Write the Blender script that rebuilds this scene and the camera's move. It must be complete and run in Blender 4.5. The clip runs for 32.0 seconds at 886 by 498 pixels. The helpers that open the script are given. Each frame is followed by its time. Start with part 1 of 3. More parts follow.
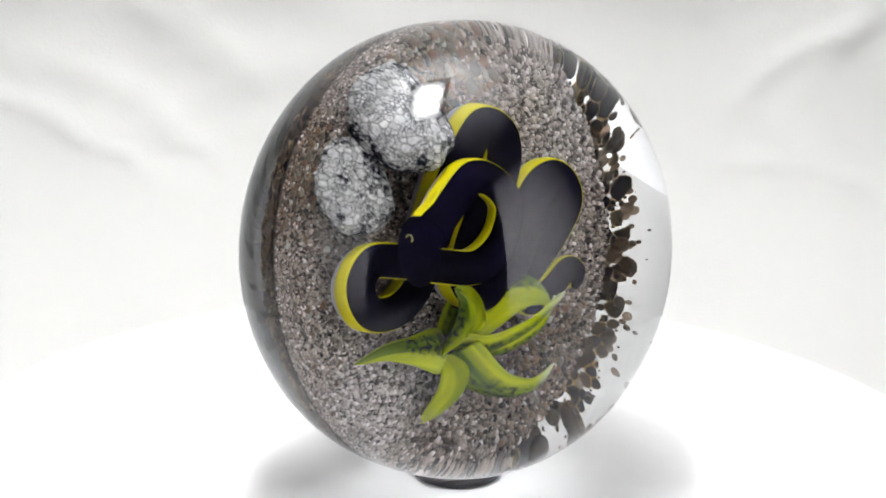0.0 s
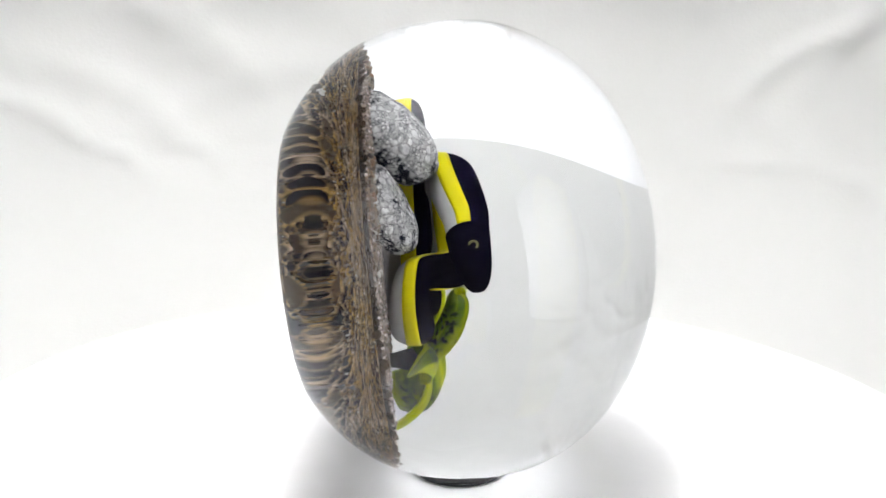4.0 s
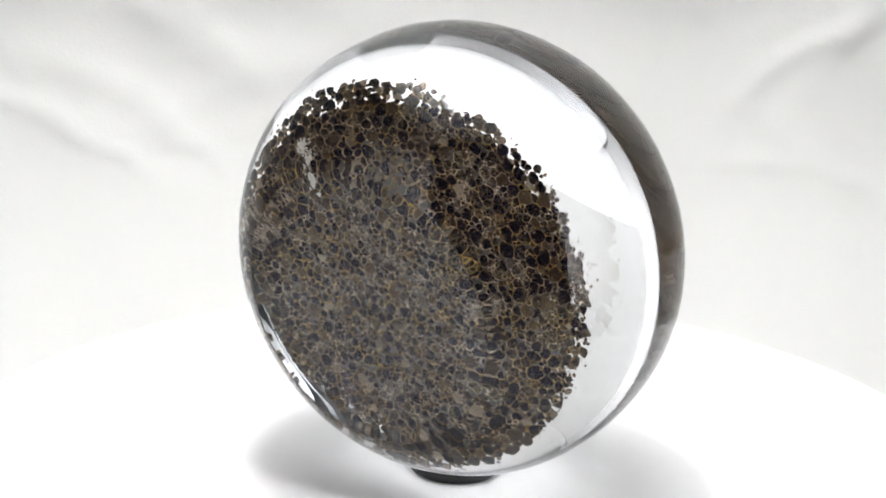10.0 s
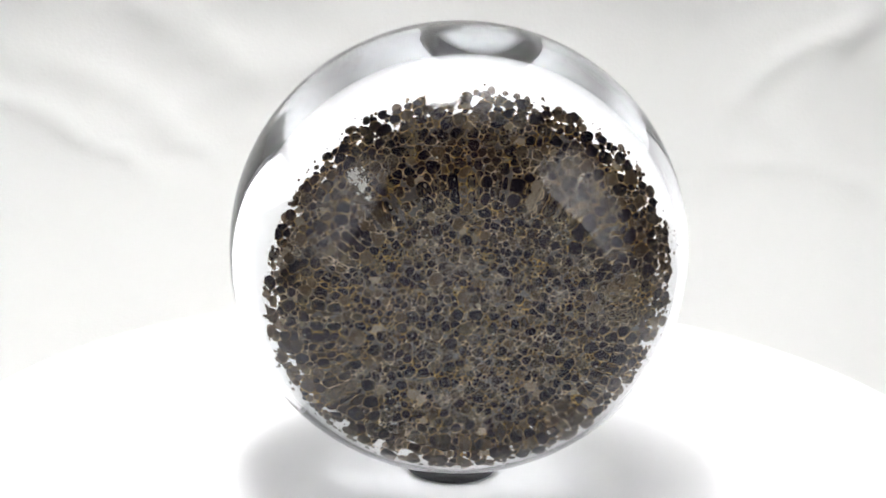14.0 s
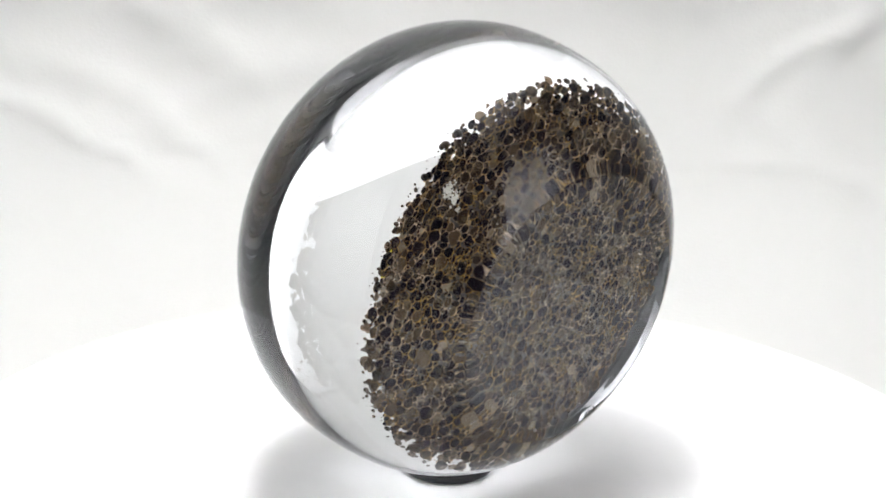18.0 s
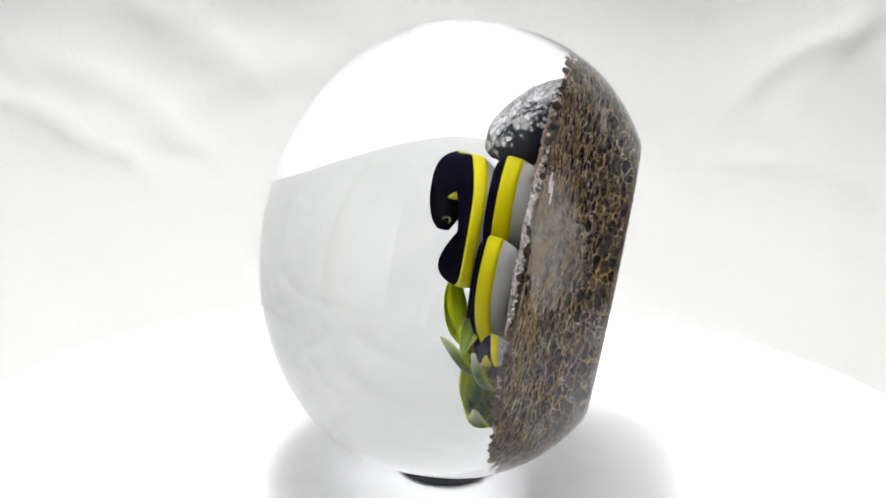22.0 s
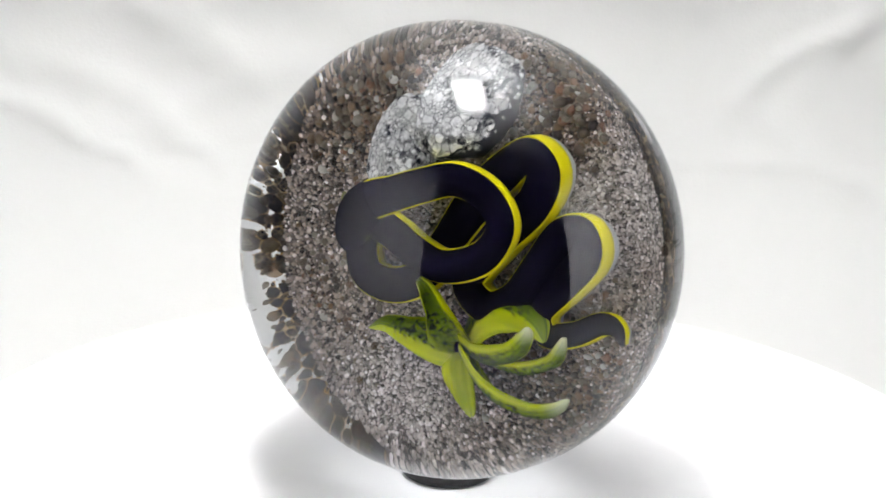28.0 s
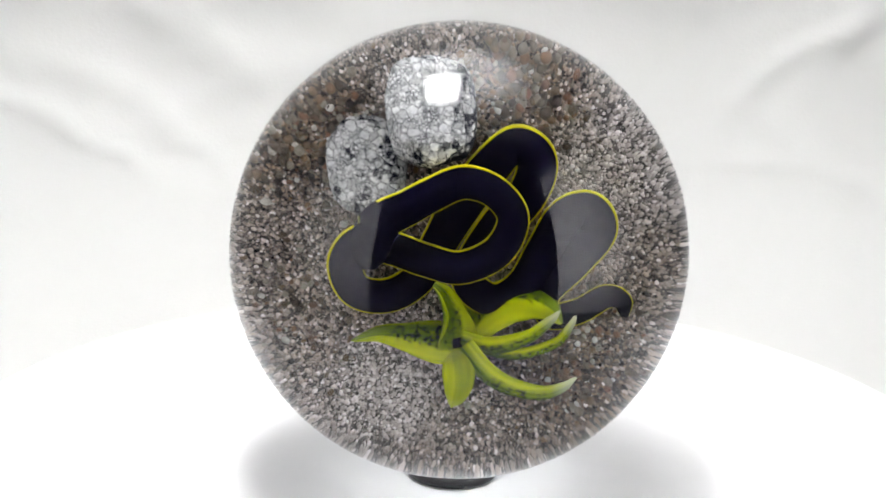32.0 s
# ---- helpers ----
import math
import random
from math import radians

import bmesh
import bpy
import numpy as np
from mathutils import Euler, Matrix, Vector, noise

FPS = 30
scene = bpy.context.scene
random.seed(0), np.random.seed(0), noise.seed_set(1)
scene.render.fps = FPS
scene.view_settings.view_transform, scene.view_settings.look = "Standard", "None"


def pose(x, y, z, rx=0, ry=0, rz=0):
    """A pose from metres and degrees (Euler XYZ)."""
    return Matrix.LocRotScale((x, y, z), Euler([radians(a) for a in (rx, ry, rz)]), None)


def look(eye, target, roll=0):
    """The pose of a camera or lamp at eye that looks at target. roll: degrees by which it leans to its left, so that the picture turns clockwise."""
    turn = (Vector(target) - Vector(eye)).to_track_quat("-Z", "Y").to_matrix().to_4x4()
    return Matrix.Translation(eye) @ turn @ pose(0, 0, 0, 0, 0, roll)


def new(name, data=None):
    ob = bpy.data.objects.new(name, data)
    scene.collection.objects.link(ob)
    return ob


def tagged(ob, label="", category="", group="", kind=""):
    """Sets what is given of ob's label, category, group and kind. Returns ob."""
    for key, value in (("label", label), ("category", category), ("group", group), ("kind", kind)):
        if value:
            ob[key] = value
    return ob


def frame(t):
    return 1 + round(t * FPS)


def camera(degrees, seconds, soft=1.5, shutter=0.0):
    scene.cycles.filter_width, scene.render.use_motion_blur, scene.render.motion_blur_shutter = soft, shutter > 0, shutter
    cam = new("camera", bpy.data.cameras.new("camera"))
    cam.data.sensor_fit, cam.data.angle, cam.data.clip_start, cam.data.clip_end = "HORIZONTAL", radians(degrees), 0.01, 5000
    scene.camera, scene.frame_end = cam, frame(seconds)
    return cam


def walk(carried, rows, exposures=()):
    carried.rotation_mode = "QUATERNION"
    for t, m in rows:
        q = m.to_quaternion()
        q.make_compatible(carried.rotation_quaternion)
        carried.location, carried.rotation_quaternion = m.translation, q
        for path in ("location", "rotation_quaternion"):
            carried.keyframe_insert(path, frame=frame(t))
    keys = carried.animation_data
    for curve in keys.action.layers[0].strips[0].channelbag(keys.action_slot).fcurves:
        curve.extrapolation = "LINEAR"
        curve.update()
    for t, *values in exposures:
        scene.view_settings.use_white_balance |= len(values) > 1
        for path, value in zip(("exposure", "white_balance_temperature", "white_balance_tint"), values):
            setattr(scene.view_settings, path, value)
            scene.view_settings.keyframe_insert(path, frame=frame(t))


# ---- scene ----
cam = camera(24.448, 32.0, soft=1.6)
EYE = Vector((0.0, -0.3419, 0.1485))
PITCH, YAW, ROLL = radians(17.335), radians(-0.466), 1.855
AIM = Vector((math.sin(YAW) * math.cos(PITCH), math.cos(YAW) * math.cos(PITCH), -math.sin(PITCH)))
VIEW = look(EYE, EYE + AIM, ROLL)
walk(cam, [(0, VIEW), (32, VIEW)])

# how the table turns: degrees at the start, degrees a second
TURN_START, TURN_RATE = -42.91, 9.8715
MM = 0.001


# ---- world and light ----
world = bpy.data.worlds.new("world")
world.use_nodes = True
world.node_tree.nodes["Background"].inputs[0].default_value = (0.5, 0.53, 0.6, 1)
world.node_tree.nodes["Background"].inputs[1].default_value = 0.02
scene.world = world
scene.view_settings.exposure = 0.0
PANEL_GLOW = 80.0
WEST_GLOW, EAST_GLOW = 1.9, 3.6
# power of the unseen lamp added for broad fill
FILL_WATTS = 8.3


# ---- material helpers ----
class Nodes:
    def __init__(self, name):
        self.mat = bpy.data.materials.new(name)
        self.mat.use_nodes = True
        self.tree = self.mat.node_tree
        self.tree.nodes.clear()
        self.out = self.add("ShaderNodeOutputMaterial")

    def add(self, kind, **values):
        n = self.tree.nodes.new(kind)
        for key, value in values.items():
            if key == "operation":
                n.operation = value
            elif key == "feature":
                n.feature = value
            elif key == "data_type":
                n.data_type = value
            elif key == "blend_type":
                n.blend_type = value
            else:
                n.inputs[key].default_value = value
        return n

    def link(self, a, b):
        self.tree.links.new(a, b)

    def coords(self):
        return self.add("ShaderNodeTexCoord").outputs["Object"]

    def noise(self, scale, detail=4.0, rough=0.55, vector=None):
        n = self.add("ShaderNodeTexNoise", Scale=scale, Detail=detail, Roughness=rough)
        self.link(vector or self.coords(), n.inputs["Vector"])
        return n.outputs[0]

    def voronoi(self, scale, feature="F1", vector=None):
        n = self.add("ShaderNodeTexVoronoi", feature=feature, Scale=scale)
        self.link(vector or self.coords(), n.inputs["Vector"])
        return n.outputs["Distance"]

    def ramp(self, value, *stops):
        n = self.add("ShaderNodeValToRGB")
        e = n.color_ramp.elements
        while len(e) < len(stops):
            e.new(0.5)
        for k, (p, c) in enumerate(stops):
            e[k].position = p
            e[k].color = (*c, 1) if not isinstance(c, (int, float)) else (c, c, c, 1)
        self.link(value, n.inputs[0])
        return n.outputs[0]

    def mix(self, fac, a, b, how="MIX"):
        n = self.add("ShaderNodeMix", data_type="RGBA", blend_type=how)
        for sock, v in ((n.inputs[0], fac), (n.inputs[6], a), (n.inputs[7], b)):
            if isinstance(v, (int, float)):
                sock.default_value = v
            elif isinstance(v, tuple):
                sock.default_value = (*v, 1)
            else:
                self.link(v, sock)
        return n.outputs[2]

    def bump(self, height, strength, distance):
        n = self.add("ShaderNodeBump", Strength=strength, Distance=distance)
        self.link(height, n.inputs["Height"])
        return n.outputs[0]

    def principled(self, colour, rough=0.5, normal=None, spec=0.5, **more):
        n = self.add("ShaderNodeBsdfPrincipled", **more)
        n.inputs["Specular IOR Level"].default_value = spec
        for sock, v in (("Base Color", colour), ("Roughness", rough)):
            if isinstance(v, (int, float)):
                n.inputs[sock].default_value = v
            elif isinstance(v, tuple):
                n.inputs[sock].default_value = (*v, 1)
            else:
                self.link(v, n.inputs[sock])
        if normal is not None:
            self.link(normal, n.inputs["Normal"])
        self.link(n.outputs[0], self.out.inputs[0])
        return n


def cloth_material():
    m = Nodes("off_white_cloth")
    big = m.noise(9.0, 3)
    weave = m.noise(900.0, 2)
    col = m.mix(m.ramp(big, (0.3, 0.0), (0.7, 1.0)), (0.595, 0.595, 0.585), (0.625, 0.625, 0.615))
    m.principled(col, 0.9, m.bump(weave, 0.15, 0.0004), 0.1)
    return m.mat


def disc_material():
    m = Nodes("white_acrylic")
    fine = m.noise(60.0, 4)
    col = m.mix(m.ramp(fine, (0.35, 0.0), (0.65, 1.0)), (0.83, 0.83, 0.84), (0.86, 0.86, 0.87))
    m.principled(col, 0.5, None, 0.2)
    return m.mat


def clear_glass(m):
    return m.add("ShaderNodeBsdfGlass", Color=(0.985, 0.992, 1, 1), Roughness=0.0, IOR=1.47).outputs[0]


def glass_material():
    m = Nodes("clear_glass")
    m.link(clear_glass(m), m.out.inputs[0])
    return m.mat


def ground_glass_material():
    """The foot: polished glass under a thin veil of dust and fine scratches."""
    m = Nodes("dusty_ground_glass")
    g = clear_glass(m)
    d = m.add("ShaderNodeBsdfDiffuse", Color=(0.86, 0.87, 0.89, 1))
    stretch = m.add("ShaderNodeMapping")
    stretch.inputs["Scale"].default_value = (90.0, 900.0, 90.0)
    stretch.inputs["Rotation"].default_value = (0, 0, 0.6)
    m.link(m.coords(), stretch.inputs[0])
    veil = m.ramp(m.noise(1.0, 4, 0.6, stretch.outputs[0]), (0.35, 0.008), (0.65, 0.03))
    mixed = m.add("ShaderNodeMixShader")
    m.link(veil, mixed.inputs[0])
    m.link(g, mixed.inputs[1])
    thin = m.add("ShaderNodeBsdfTranslucent", Color=(0.86, 0.87, 0.89, 1))
    both = m.add("ShaderNodeMixShader", Fac=0.5)
    m.link(d.outputs[0], both.inputs[1])
    m.link(thin.outputs[0], both.inputs[2])
    m.link(both.outputs[0], mixed.inputs[2])
    # the dust shows most where it is seen along the surface
    film = m.add("ShaderNodeBsdfSheen", Color=(0.48, 0.48, 0.50, 1), Roughness=0.3)
    dusty = m.add("ShaderNodeAddShader")
    m.link(mixed.outputs[0], dusty.inputs[0])
    m.link(film.outputs[0], dusty.inputs[1])
    m.link(dusty.outputs[0], m.out.inputs[0])
    return m.mat


def rubber_material():
    m = Nodes("black_rubber")
    m.principled(m.mix(m.noise(400.0), (0.006, 0.006, 0.008), (0.014, 0.014, 0.017)), 0.45, None, 0.4)
    return m.mat


def snake_black():
    m = Nodes("black_glass")
    m.principled(m.mix(m.noise(300.0), (0.0025, 0.002, 0.008), (0.004, 0.003, 0.013)), 0.5, None, 0.0)
    return m.mat


def snake_yellow():
    m = Nodes("yellow_glass")
    m.principled(m.mix(m.noise(500.0), (0.62, 0.55, 0.0), (0.78, 0.70, 0.008)), 0.4, None, 0.08)
    return m.mat


def snake_belly():
    m = Nodes("grey_white_glass")
    m.principled(m.mix(m.noise(350.0), (0.42, 0.42, 0.42), (0.60, 0.60, 0.58)), 0.45, None, 0.08)
    return m.mat


def leaf_material(pale, speckle, shade, band):
    """Green glass: a broad yellow band along one edge, a thin one along the other, dark frit between them."""
    m = Nodes("leaf_glass")
    uv = m.add("ShaderNodeTexCoord").outputs["UV"]
    sep = m.add("ShaderNodeSeparateXYZ")
    m.link(uv, sep.inputs[0])
    streak_map = m.add("ShaderNodeMapping")
    streak_map.inputs["Scale"].default_value = (0.7, 5.0, 1.0)
    m.link(uv, streak_map.inputs[0])
    streak = m.noise(1.8, 3, 0.5, streak_map.outputs[0])
    bright = m.mix(m.ramp(streak, (0.36, 0.0), (0.60, 1.0)), (0.36, 0.46, 0.0), (0.66, 0.71, 0.0))
    inner = m.mix(m.ramp(streak, (0.40, 0.0), (0.62, 1.0)), (0.08, 0.15, 0.001), (0.28, 0.38, 0.0))
    rim = m.ramp(sep.outputs[1], (0.0, 1.0), (0.05, 0.7), (0.13, 0.0), (band, 0.0), (band + 0.14, 1.0), (1.0, 1.0))
    rim = m.mix(shade, (1.0, 1.0, 1.0), rim)
    green = m.mix(rim, inner, bright)
    tip = m.ramp(sep.outputs[0], (0.70, 0.0), (0.98, 1.0))
    tip = m.mix(1.0, tip, (pale, pale, pale), "MULTIPLY")
    col = m.mix(tip, green, (0.80, 0.82, 0.56))
    spot = m.noise(1900.0, 2, 0.5)
    patch = m.noise(300.0, 2)
    where = m.mix(1.0, m.ramp(spot, (0.51, 0.0), (0.55, 1.0)), m.ramp(patch, (0.28, 0.0), (0.42, 1.0)), "MULTIPLY")
    along = m.ramp(sep.outputs[0], (0.04, 0.4), (0.15, 1.0), (0.60, 1.0), (0.80, 0.0))
    across = m.ramp(sep.outputs[1], (0.06, 0.0), (0.14, 1.0), (band + 0.04, 1.0), (band + 0.18, 0.0))
    where = m.mix(1.0, m.mix(1.0, where, along, "MULTIPLY"), across, "MULTIPLY")
    where = m.mix(1.0, where, (speckle, speckle, speckle), "MULTIPLY")
    col = m.mix(where, col, (0.010, 0.018, 0.004))
    p = m.principled(col, 0.45, None, 0.05)
    t = m.add("ShaderNodeBsdfTranslucent")
    m.link(col, t.inputs[0])
    mixed = m.add("ShaderNodeMixShader", Fac=0.2)
    m.link(p.outputs[0], mixed.inputs[1])
    m.link(t.outputs[0], mixed.inputs[2])
    m.link(mixed.outputs[0], m.out.inputs[0])
    return m.mat


def stone_material():
    m = Nodes("speckled_frit")
    warp = m.add("ShaderNodeTexNoise", Scale=1100.0, Detail=3.0).outputs["Color"]
    vec = m.add("ShaderNodeVectorMath", operation="ADD")
    m.link(m.coords(), vec.inputs[0])
    sc = m.add("ShaderNodeVectorMath", operation="SCALE", Scale=0.0008)
    m.link(warp, sc.inputs[0])
    m.link(sc.outputs[0], vec.inputs[1])
    sep = m.add("ShaderNodeSeparateXYZ")
    m.link(m.coords(), sep.inputs[0])
    # the chips lie thick on the crown and thin out towards the foot
    height = m.add("ShaderNodeMath", operation="MULTIPLY_ADD")
    m.link(sep.outputs[2], height.inputs[0])
    height.inputs[1].default_value = 210.0
    height.inputs[2].default_value = -0.02
    cover = m.add("ShaderNodeMath", operation="ADD")
    m.link(height.outputs[0], cover.inputs[0])
    m.link(m.noise(350.0, 2), cover.inputs[1])
    bare = m.add("ShaderNodeMath", operation="MULTIPLY_ADD")
    m.link(sep.outputs[0], bare.inputs[0])
    bare.inputs[1].default_value = -80.0
    m.link(cover.outputs[0], bare.inputs[2])
    cover = bare
    # chips of two sizes, in patches, with dark joints between them
    coarse = m.ramp(m.noise(420.0, 3), (0.42, 0.0), (0.58, 1.0))
    layers = []
    for scale, gap in ((850.0, 0.075), (2100.0, 0.17)):
        cell = m.add("ShaderNodeTexVoronoi", feature="F1", Scale=scale)
        m.link(vec.outputs[0], cell.inputs["Vector"])
        edge = m.voronoi(scale, "DISTANCE_TO_EDGE", vec.outputs[0])
        pick = m.add("ShaderNodeSeparateColor")
        m.link(cell.outputs["Color"], pick.inputs[0])
        there = m.add("ShaderNodeMath", operation="LESS_THAN")
        m.link(pick.outputs[0], there.inputs[0])
        m.link(cover.outputs[0], there.inputs[1])
        chip = m.mix(1.0, m.ramp(edge, (gap * 0.3, 0.0), (gap, 1.0)), there.outputs[0], "MULTIPLY")
        layers.append(m.mix(1.0, chip, m.ramp(pick.outputs[1], (0.0, 0.55), (0.5, 1.0)), "MULTIPLY"))
    amount = m.mix(coarse, layers[1], m.mix(1.0, layers[0], m.mix(1.0, layers[1], (0.5, 0.5, 0.5), "MULTIPLY"), "LIGHTEN"))
    tone = m.mix(m.ramp(m.noise(1700.0, 3), (0.35, 0.0), (0.65, 1.0)), (0.72, 0.72, 0.73), (0.94, 0.94, 0.93))
    col = m.mix(amount, (0.008, 0.009, 0.020), tone)
    m.principled(col, 0.5, m.bump(amount, 0.3, 0.0003), 0.05)
    return m.mat


def zone(m, x, y, inner, outer, noise_scale, wobble):
    """1 inside a spot of the bed, 0 outside it, with an uneven border (millimetres)."""
    flat = m.add("ShaderNodeVectorMath", operation="MULTIPLY")
    flat.inputs[1].default_value = (1000.0, 1000.0, 0.0)
    m.link(m.coords(), flat.inputs[0])
    far = m.add("ShaderNodeVectorMath", operation="DISTANCE")
    m.link(flat.outputs[0], far.inputs[0])
    far.inputs[1].default_value = (x, y, 0)
    rough = m.add("ShaderNodeMath", operation="MULTIPLY_ADD")
    m.link(m.noise(noise_scale, 4, 0.6), rough.inputs[0])
    rough.inputs[1].default_value = wobble / 40
    rough.inputs[2].default_value = -wobble / 80
    total = m.add("ShaderNodeMath", operation="MULTIPLY_ADD")
    m.link(far.outputs["Value"], total.inputs[0])
    total.inputs[1].default_value = 1 / 40
    m.link(rough.outputs[0], total.inputs[2])
    return m.ramp(total.outputs[0], (inner / 40, 1.0), (outer / 40, 0.0))


def grain_material():
    m = Nodes("sand_grains")
    rnd = m.add("ShaderNodeNewGeometry").outputs["Random Per Island"]
    brown = m.ramp(rnd, (0.0, (0.018, 0.015, 0.016)), (0.22, (0.09, 0.072, 0.062)), (0.45, (0.26, 0.20, 0.155)), (0.66, (0.44, 0.33, 0.23)),
                   (0.80, (0.22, 0.18, 0.155)), (0.94, (0.56, 0.49, 0.42)), (1.0, (0.95, 0.92, 0.88)))
    mixed = m.ramp(rnd, (0.0, (0.03, 0.026, 0.028)), (0.16, (0.14, 0.12, 0.11)), (0.40, (0.36, 0.31, 0.27)), (0.62, (0.54, 0.47, 0.40)),
                   (0.74, (0.30, 0.265, 0.24)), (0.90, (0.68, 0.62, 0.56)), (1.0, (0.97, 0.96, 0.95)))
    pale = m.ramp(rnd, (0.0, (0.18, 0.17, 0.165)), (0.22, (0.44, 0.415, 0.39)), (0.60, (0.66, 0.63, 0.595)), (0.84, (0.80, 0.78, 0.75)), (1.0, (0.98, 0.98, 0.98)))
    col = m.mix(zone(m, 19.0, 9.0, 5.0, 12.0, 150.0, 10.0), mixed, pale)
    # this pale spot colours in the panel light that the glass focuses there
    col = m.mix(zone(m, -8.0, -18.0, 4.5, 9.5, 170.0, 9.0), col, pale)
    col = m.mix(zone(m, 7.0, 20.0, 4.0, 9.0, 150.0, 8.0), col, brown)
    col = m.mix(zone(m, -21.0, 14.0, 5.0, 11.0, 150.0, 9.0), col, brown)
    col = m.mix(zone(m, 15.0, -16.0, 4.0, 11.0, 150.0, 10.0), col, brown)
    clump = m.ramp(m.noise(430.0, 3, 0.6), (0.32, (0.80, 0.71, 0.70)), (0.48, (1.13, 1.06, 1.07)))
    m.principled(m.mix(1.0, col, clump, "MULTIPLY"), 0.16, None, 0.6)
    return m.mat


def pebble_material():
    m = Nodes("tan_pebbles")
    rnd = m.add("ShaderNodeNewGeometry").outputs["Random Per Island"]
    col = m.ramp(rnd, (0.0, (0.04, 0.032, 0.03)), (0.22, (0.14, 0.10, 0.07)), (0.42, (0.28, 0.18, 0.10)), (0.52, (0.28, 0.13, 0.08)), (0.62, (0.17, 0.135, 0.105)),
                 (0.80, (0.26, 0.21, 0.155)), (0.93, (0.42, 0.38, 0.32)), (1.0, (0.85, 0.82, 0.78)))
    m.principled(m.mix(0.35, col, m.ramp(m.noise(2500.0, 3), (0.3, 0.25), (0.7, 0.9)), "MULTIPLY"), 0.3, None, 0.4)
    return m.mat


def sand_material():
    """The fused body of the sand, seen between its grains."""
    m = Nodes("fused_sand")
    m.principled(m.mix(m.noise(1400.0, 3), (0.03, 0.025, 0.025), (0.20, 0.175, 0.165)), 0.5, None, 0.2)
    return m.mat


def foam_material():
    """Dark bubbles with tan walls, by the two values that the foam's mesh carries."""
    m = Nodes("brown_foam")
    wall = m.add("ShaderNodeAttribute")
    wall.attribute_name = "wall"
    tone = m.add("ShaderNodeAttribute")
    tone.attribute_name = "tone"
    pit = m.ramp(tone.outputs["Fac"], (0.0, (0.005, 0.003, 0.010)), (0.66, (0.013, 0.006, 0.012)), (0.84, (0.04, 0.025, 0.016)), (0.96, (0.10, 0.068, 0.04)), (1.0, (0.34, 0.28, 0.21)))
    web = m.ramp(m.voronoi(1900.0, "DISTANCE_TO_EDGE"), (0.02, 1.0), (0.13, 0.0))
    pit = m.mix(m.mix(1.0, web, m.ramp(m.noise(330.0, 2), (0.50, 0.0), (0.64, 0.8)), "MULTIPLY"), pit, (0.30, 0.235, 0.14))
    crumpled = m.ramp(m.noise(120.0, 3, 0.6), (0.62, 0.0), (0.72, 1.0))
    pit = m.mix(crumpled, pit, m.ramp(m.noise(1500.0, 3), (0.40, (0.05, 0.035, 0.025)), (0.60, (0.36, 0.30, 0.24))))
    tan = m.mix(m.ramp(m.noise(240.0, 4), (0.40, 0.0), (0.58, 1.0)), (0.56, 0.335, 0.095), (0.67, 0.505, 0.36))
    tan = m.mix(m.ramp(m.noise(1300.0, 3), (0.35, 0.0), (0.62, 1.0)), m.mix(0.7, tan, (0.09, 0.055, 0.03)), tan)
    fleck = m.ramp(m.noise(1900.0, 3), (0.64, 0.0), (0.70, 1.0))
    tan = m.mix(fleck, tan, (0.66, 0.62, 0.54))
    # the walls are thick in places and hair-thin in others
    uneven = m.add("ShaderNodeMath", operation="MULTIPLY_ADD")
    m.link(m.noise(420.0, 4, 0.6), uneven.inputs[0])
    uneven.inputs[1].default_value = 0.55
    half = m.add("ShaderNodeMath", operation="MULTIPLY")
    m.link(wall.outputs["Fac"], half.inputs[0])
    half.inputs[1].default_value = 0.45
    m.link(half.outputs[0], uneven.inputs[2])
    edge = m.ramp(uneven.outputs[0], (0.40, 0.0), (0.66, 1.0))
    m.principled(m.mix(edge, pit, tan), 0.5, None, 0.03)
    return m.mat


def drop_material():
    """Bubbles of brown glass; some of them let light through."""
    m = Nodes("brown_drops")
    rnd = m.add("ShaderNodeNewGeometry").outputs["Random Per Island"]
    col = m.ramp(rnd, (0.0, (0.016, 0.010, 0.009)), (0.35, (0.10, 0.062, 0.036)), (0.7, (0.30, 0.21, 0.13)), (1.0, (0.55, 0.46, 0.38)))
    p = m.principled(col, 0.3, None, 0.25)
    clear = m.add("ShaderNodeBsdfTransparent", Color=(0.62, 0.52, 0.42, 1))
    mixed = m.add("ShaderNodeMixShader")
    m.link(m.ramp(rnd, (0.12, 0.0), (0.55, 0.75)), mixed.inputs[0])
    m.link(p.outputs[0], mixed.inputs[1])
    m.link(clear.outputs[0], mixed.inputs[2])
    m.link(mixed.outputs[0], m.out.inputs[0])
    return m.mat


def crust_material():
    m = Nodes("white_crust")
    m.principled(m.mix(m.noise(2400.0, 3), (0.62, 0.59, 0.52), (0.92, 0.91, 0.88)), 0.5, None, 0.3)
    return m.mat


def rim_material():
    m = Nodes("tan_flecks")
    rnd = m.add("ShaderNodeNewGeometry").outputs["Random Per Island"]
    col = m.ramp(rnd, (0.0, (0.035, 0.021, 0.014)), (0.30, (0.07, 0.038, 0.016)), (0.55, (0.20, 0.112, 0.03)), (0.75, (0.14, 0.088, 0.055)), (0.93, (0.24, 0.19, 0.14)), (1.0, (0.60, 0.55, 0.48)))
    m.principled(col, 0.4, None, 0.2)
    return m.mat


def plain_material(name, a, b, scale, rough):
    m = Nodes(name)
    m.principled(m.mix(m.noise(scale, 5), a, b), rough, m.bump(m.noise(scale * 12, 3), 0.2, 0.001), 0.2)
    return m.mat


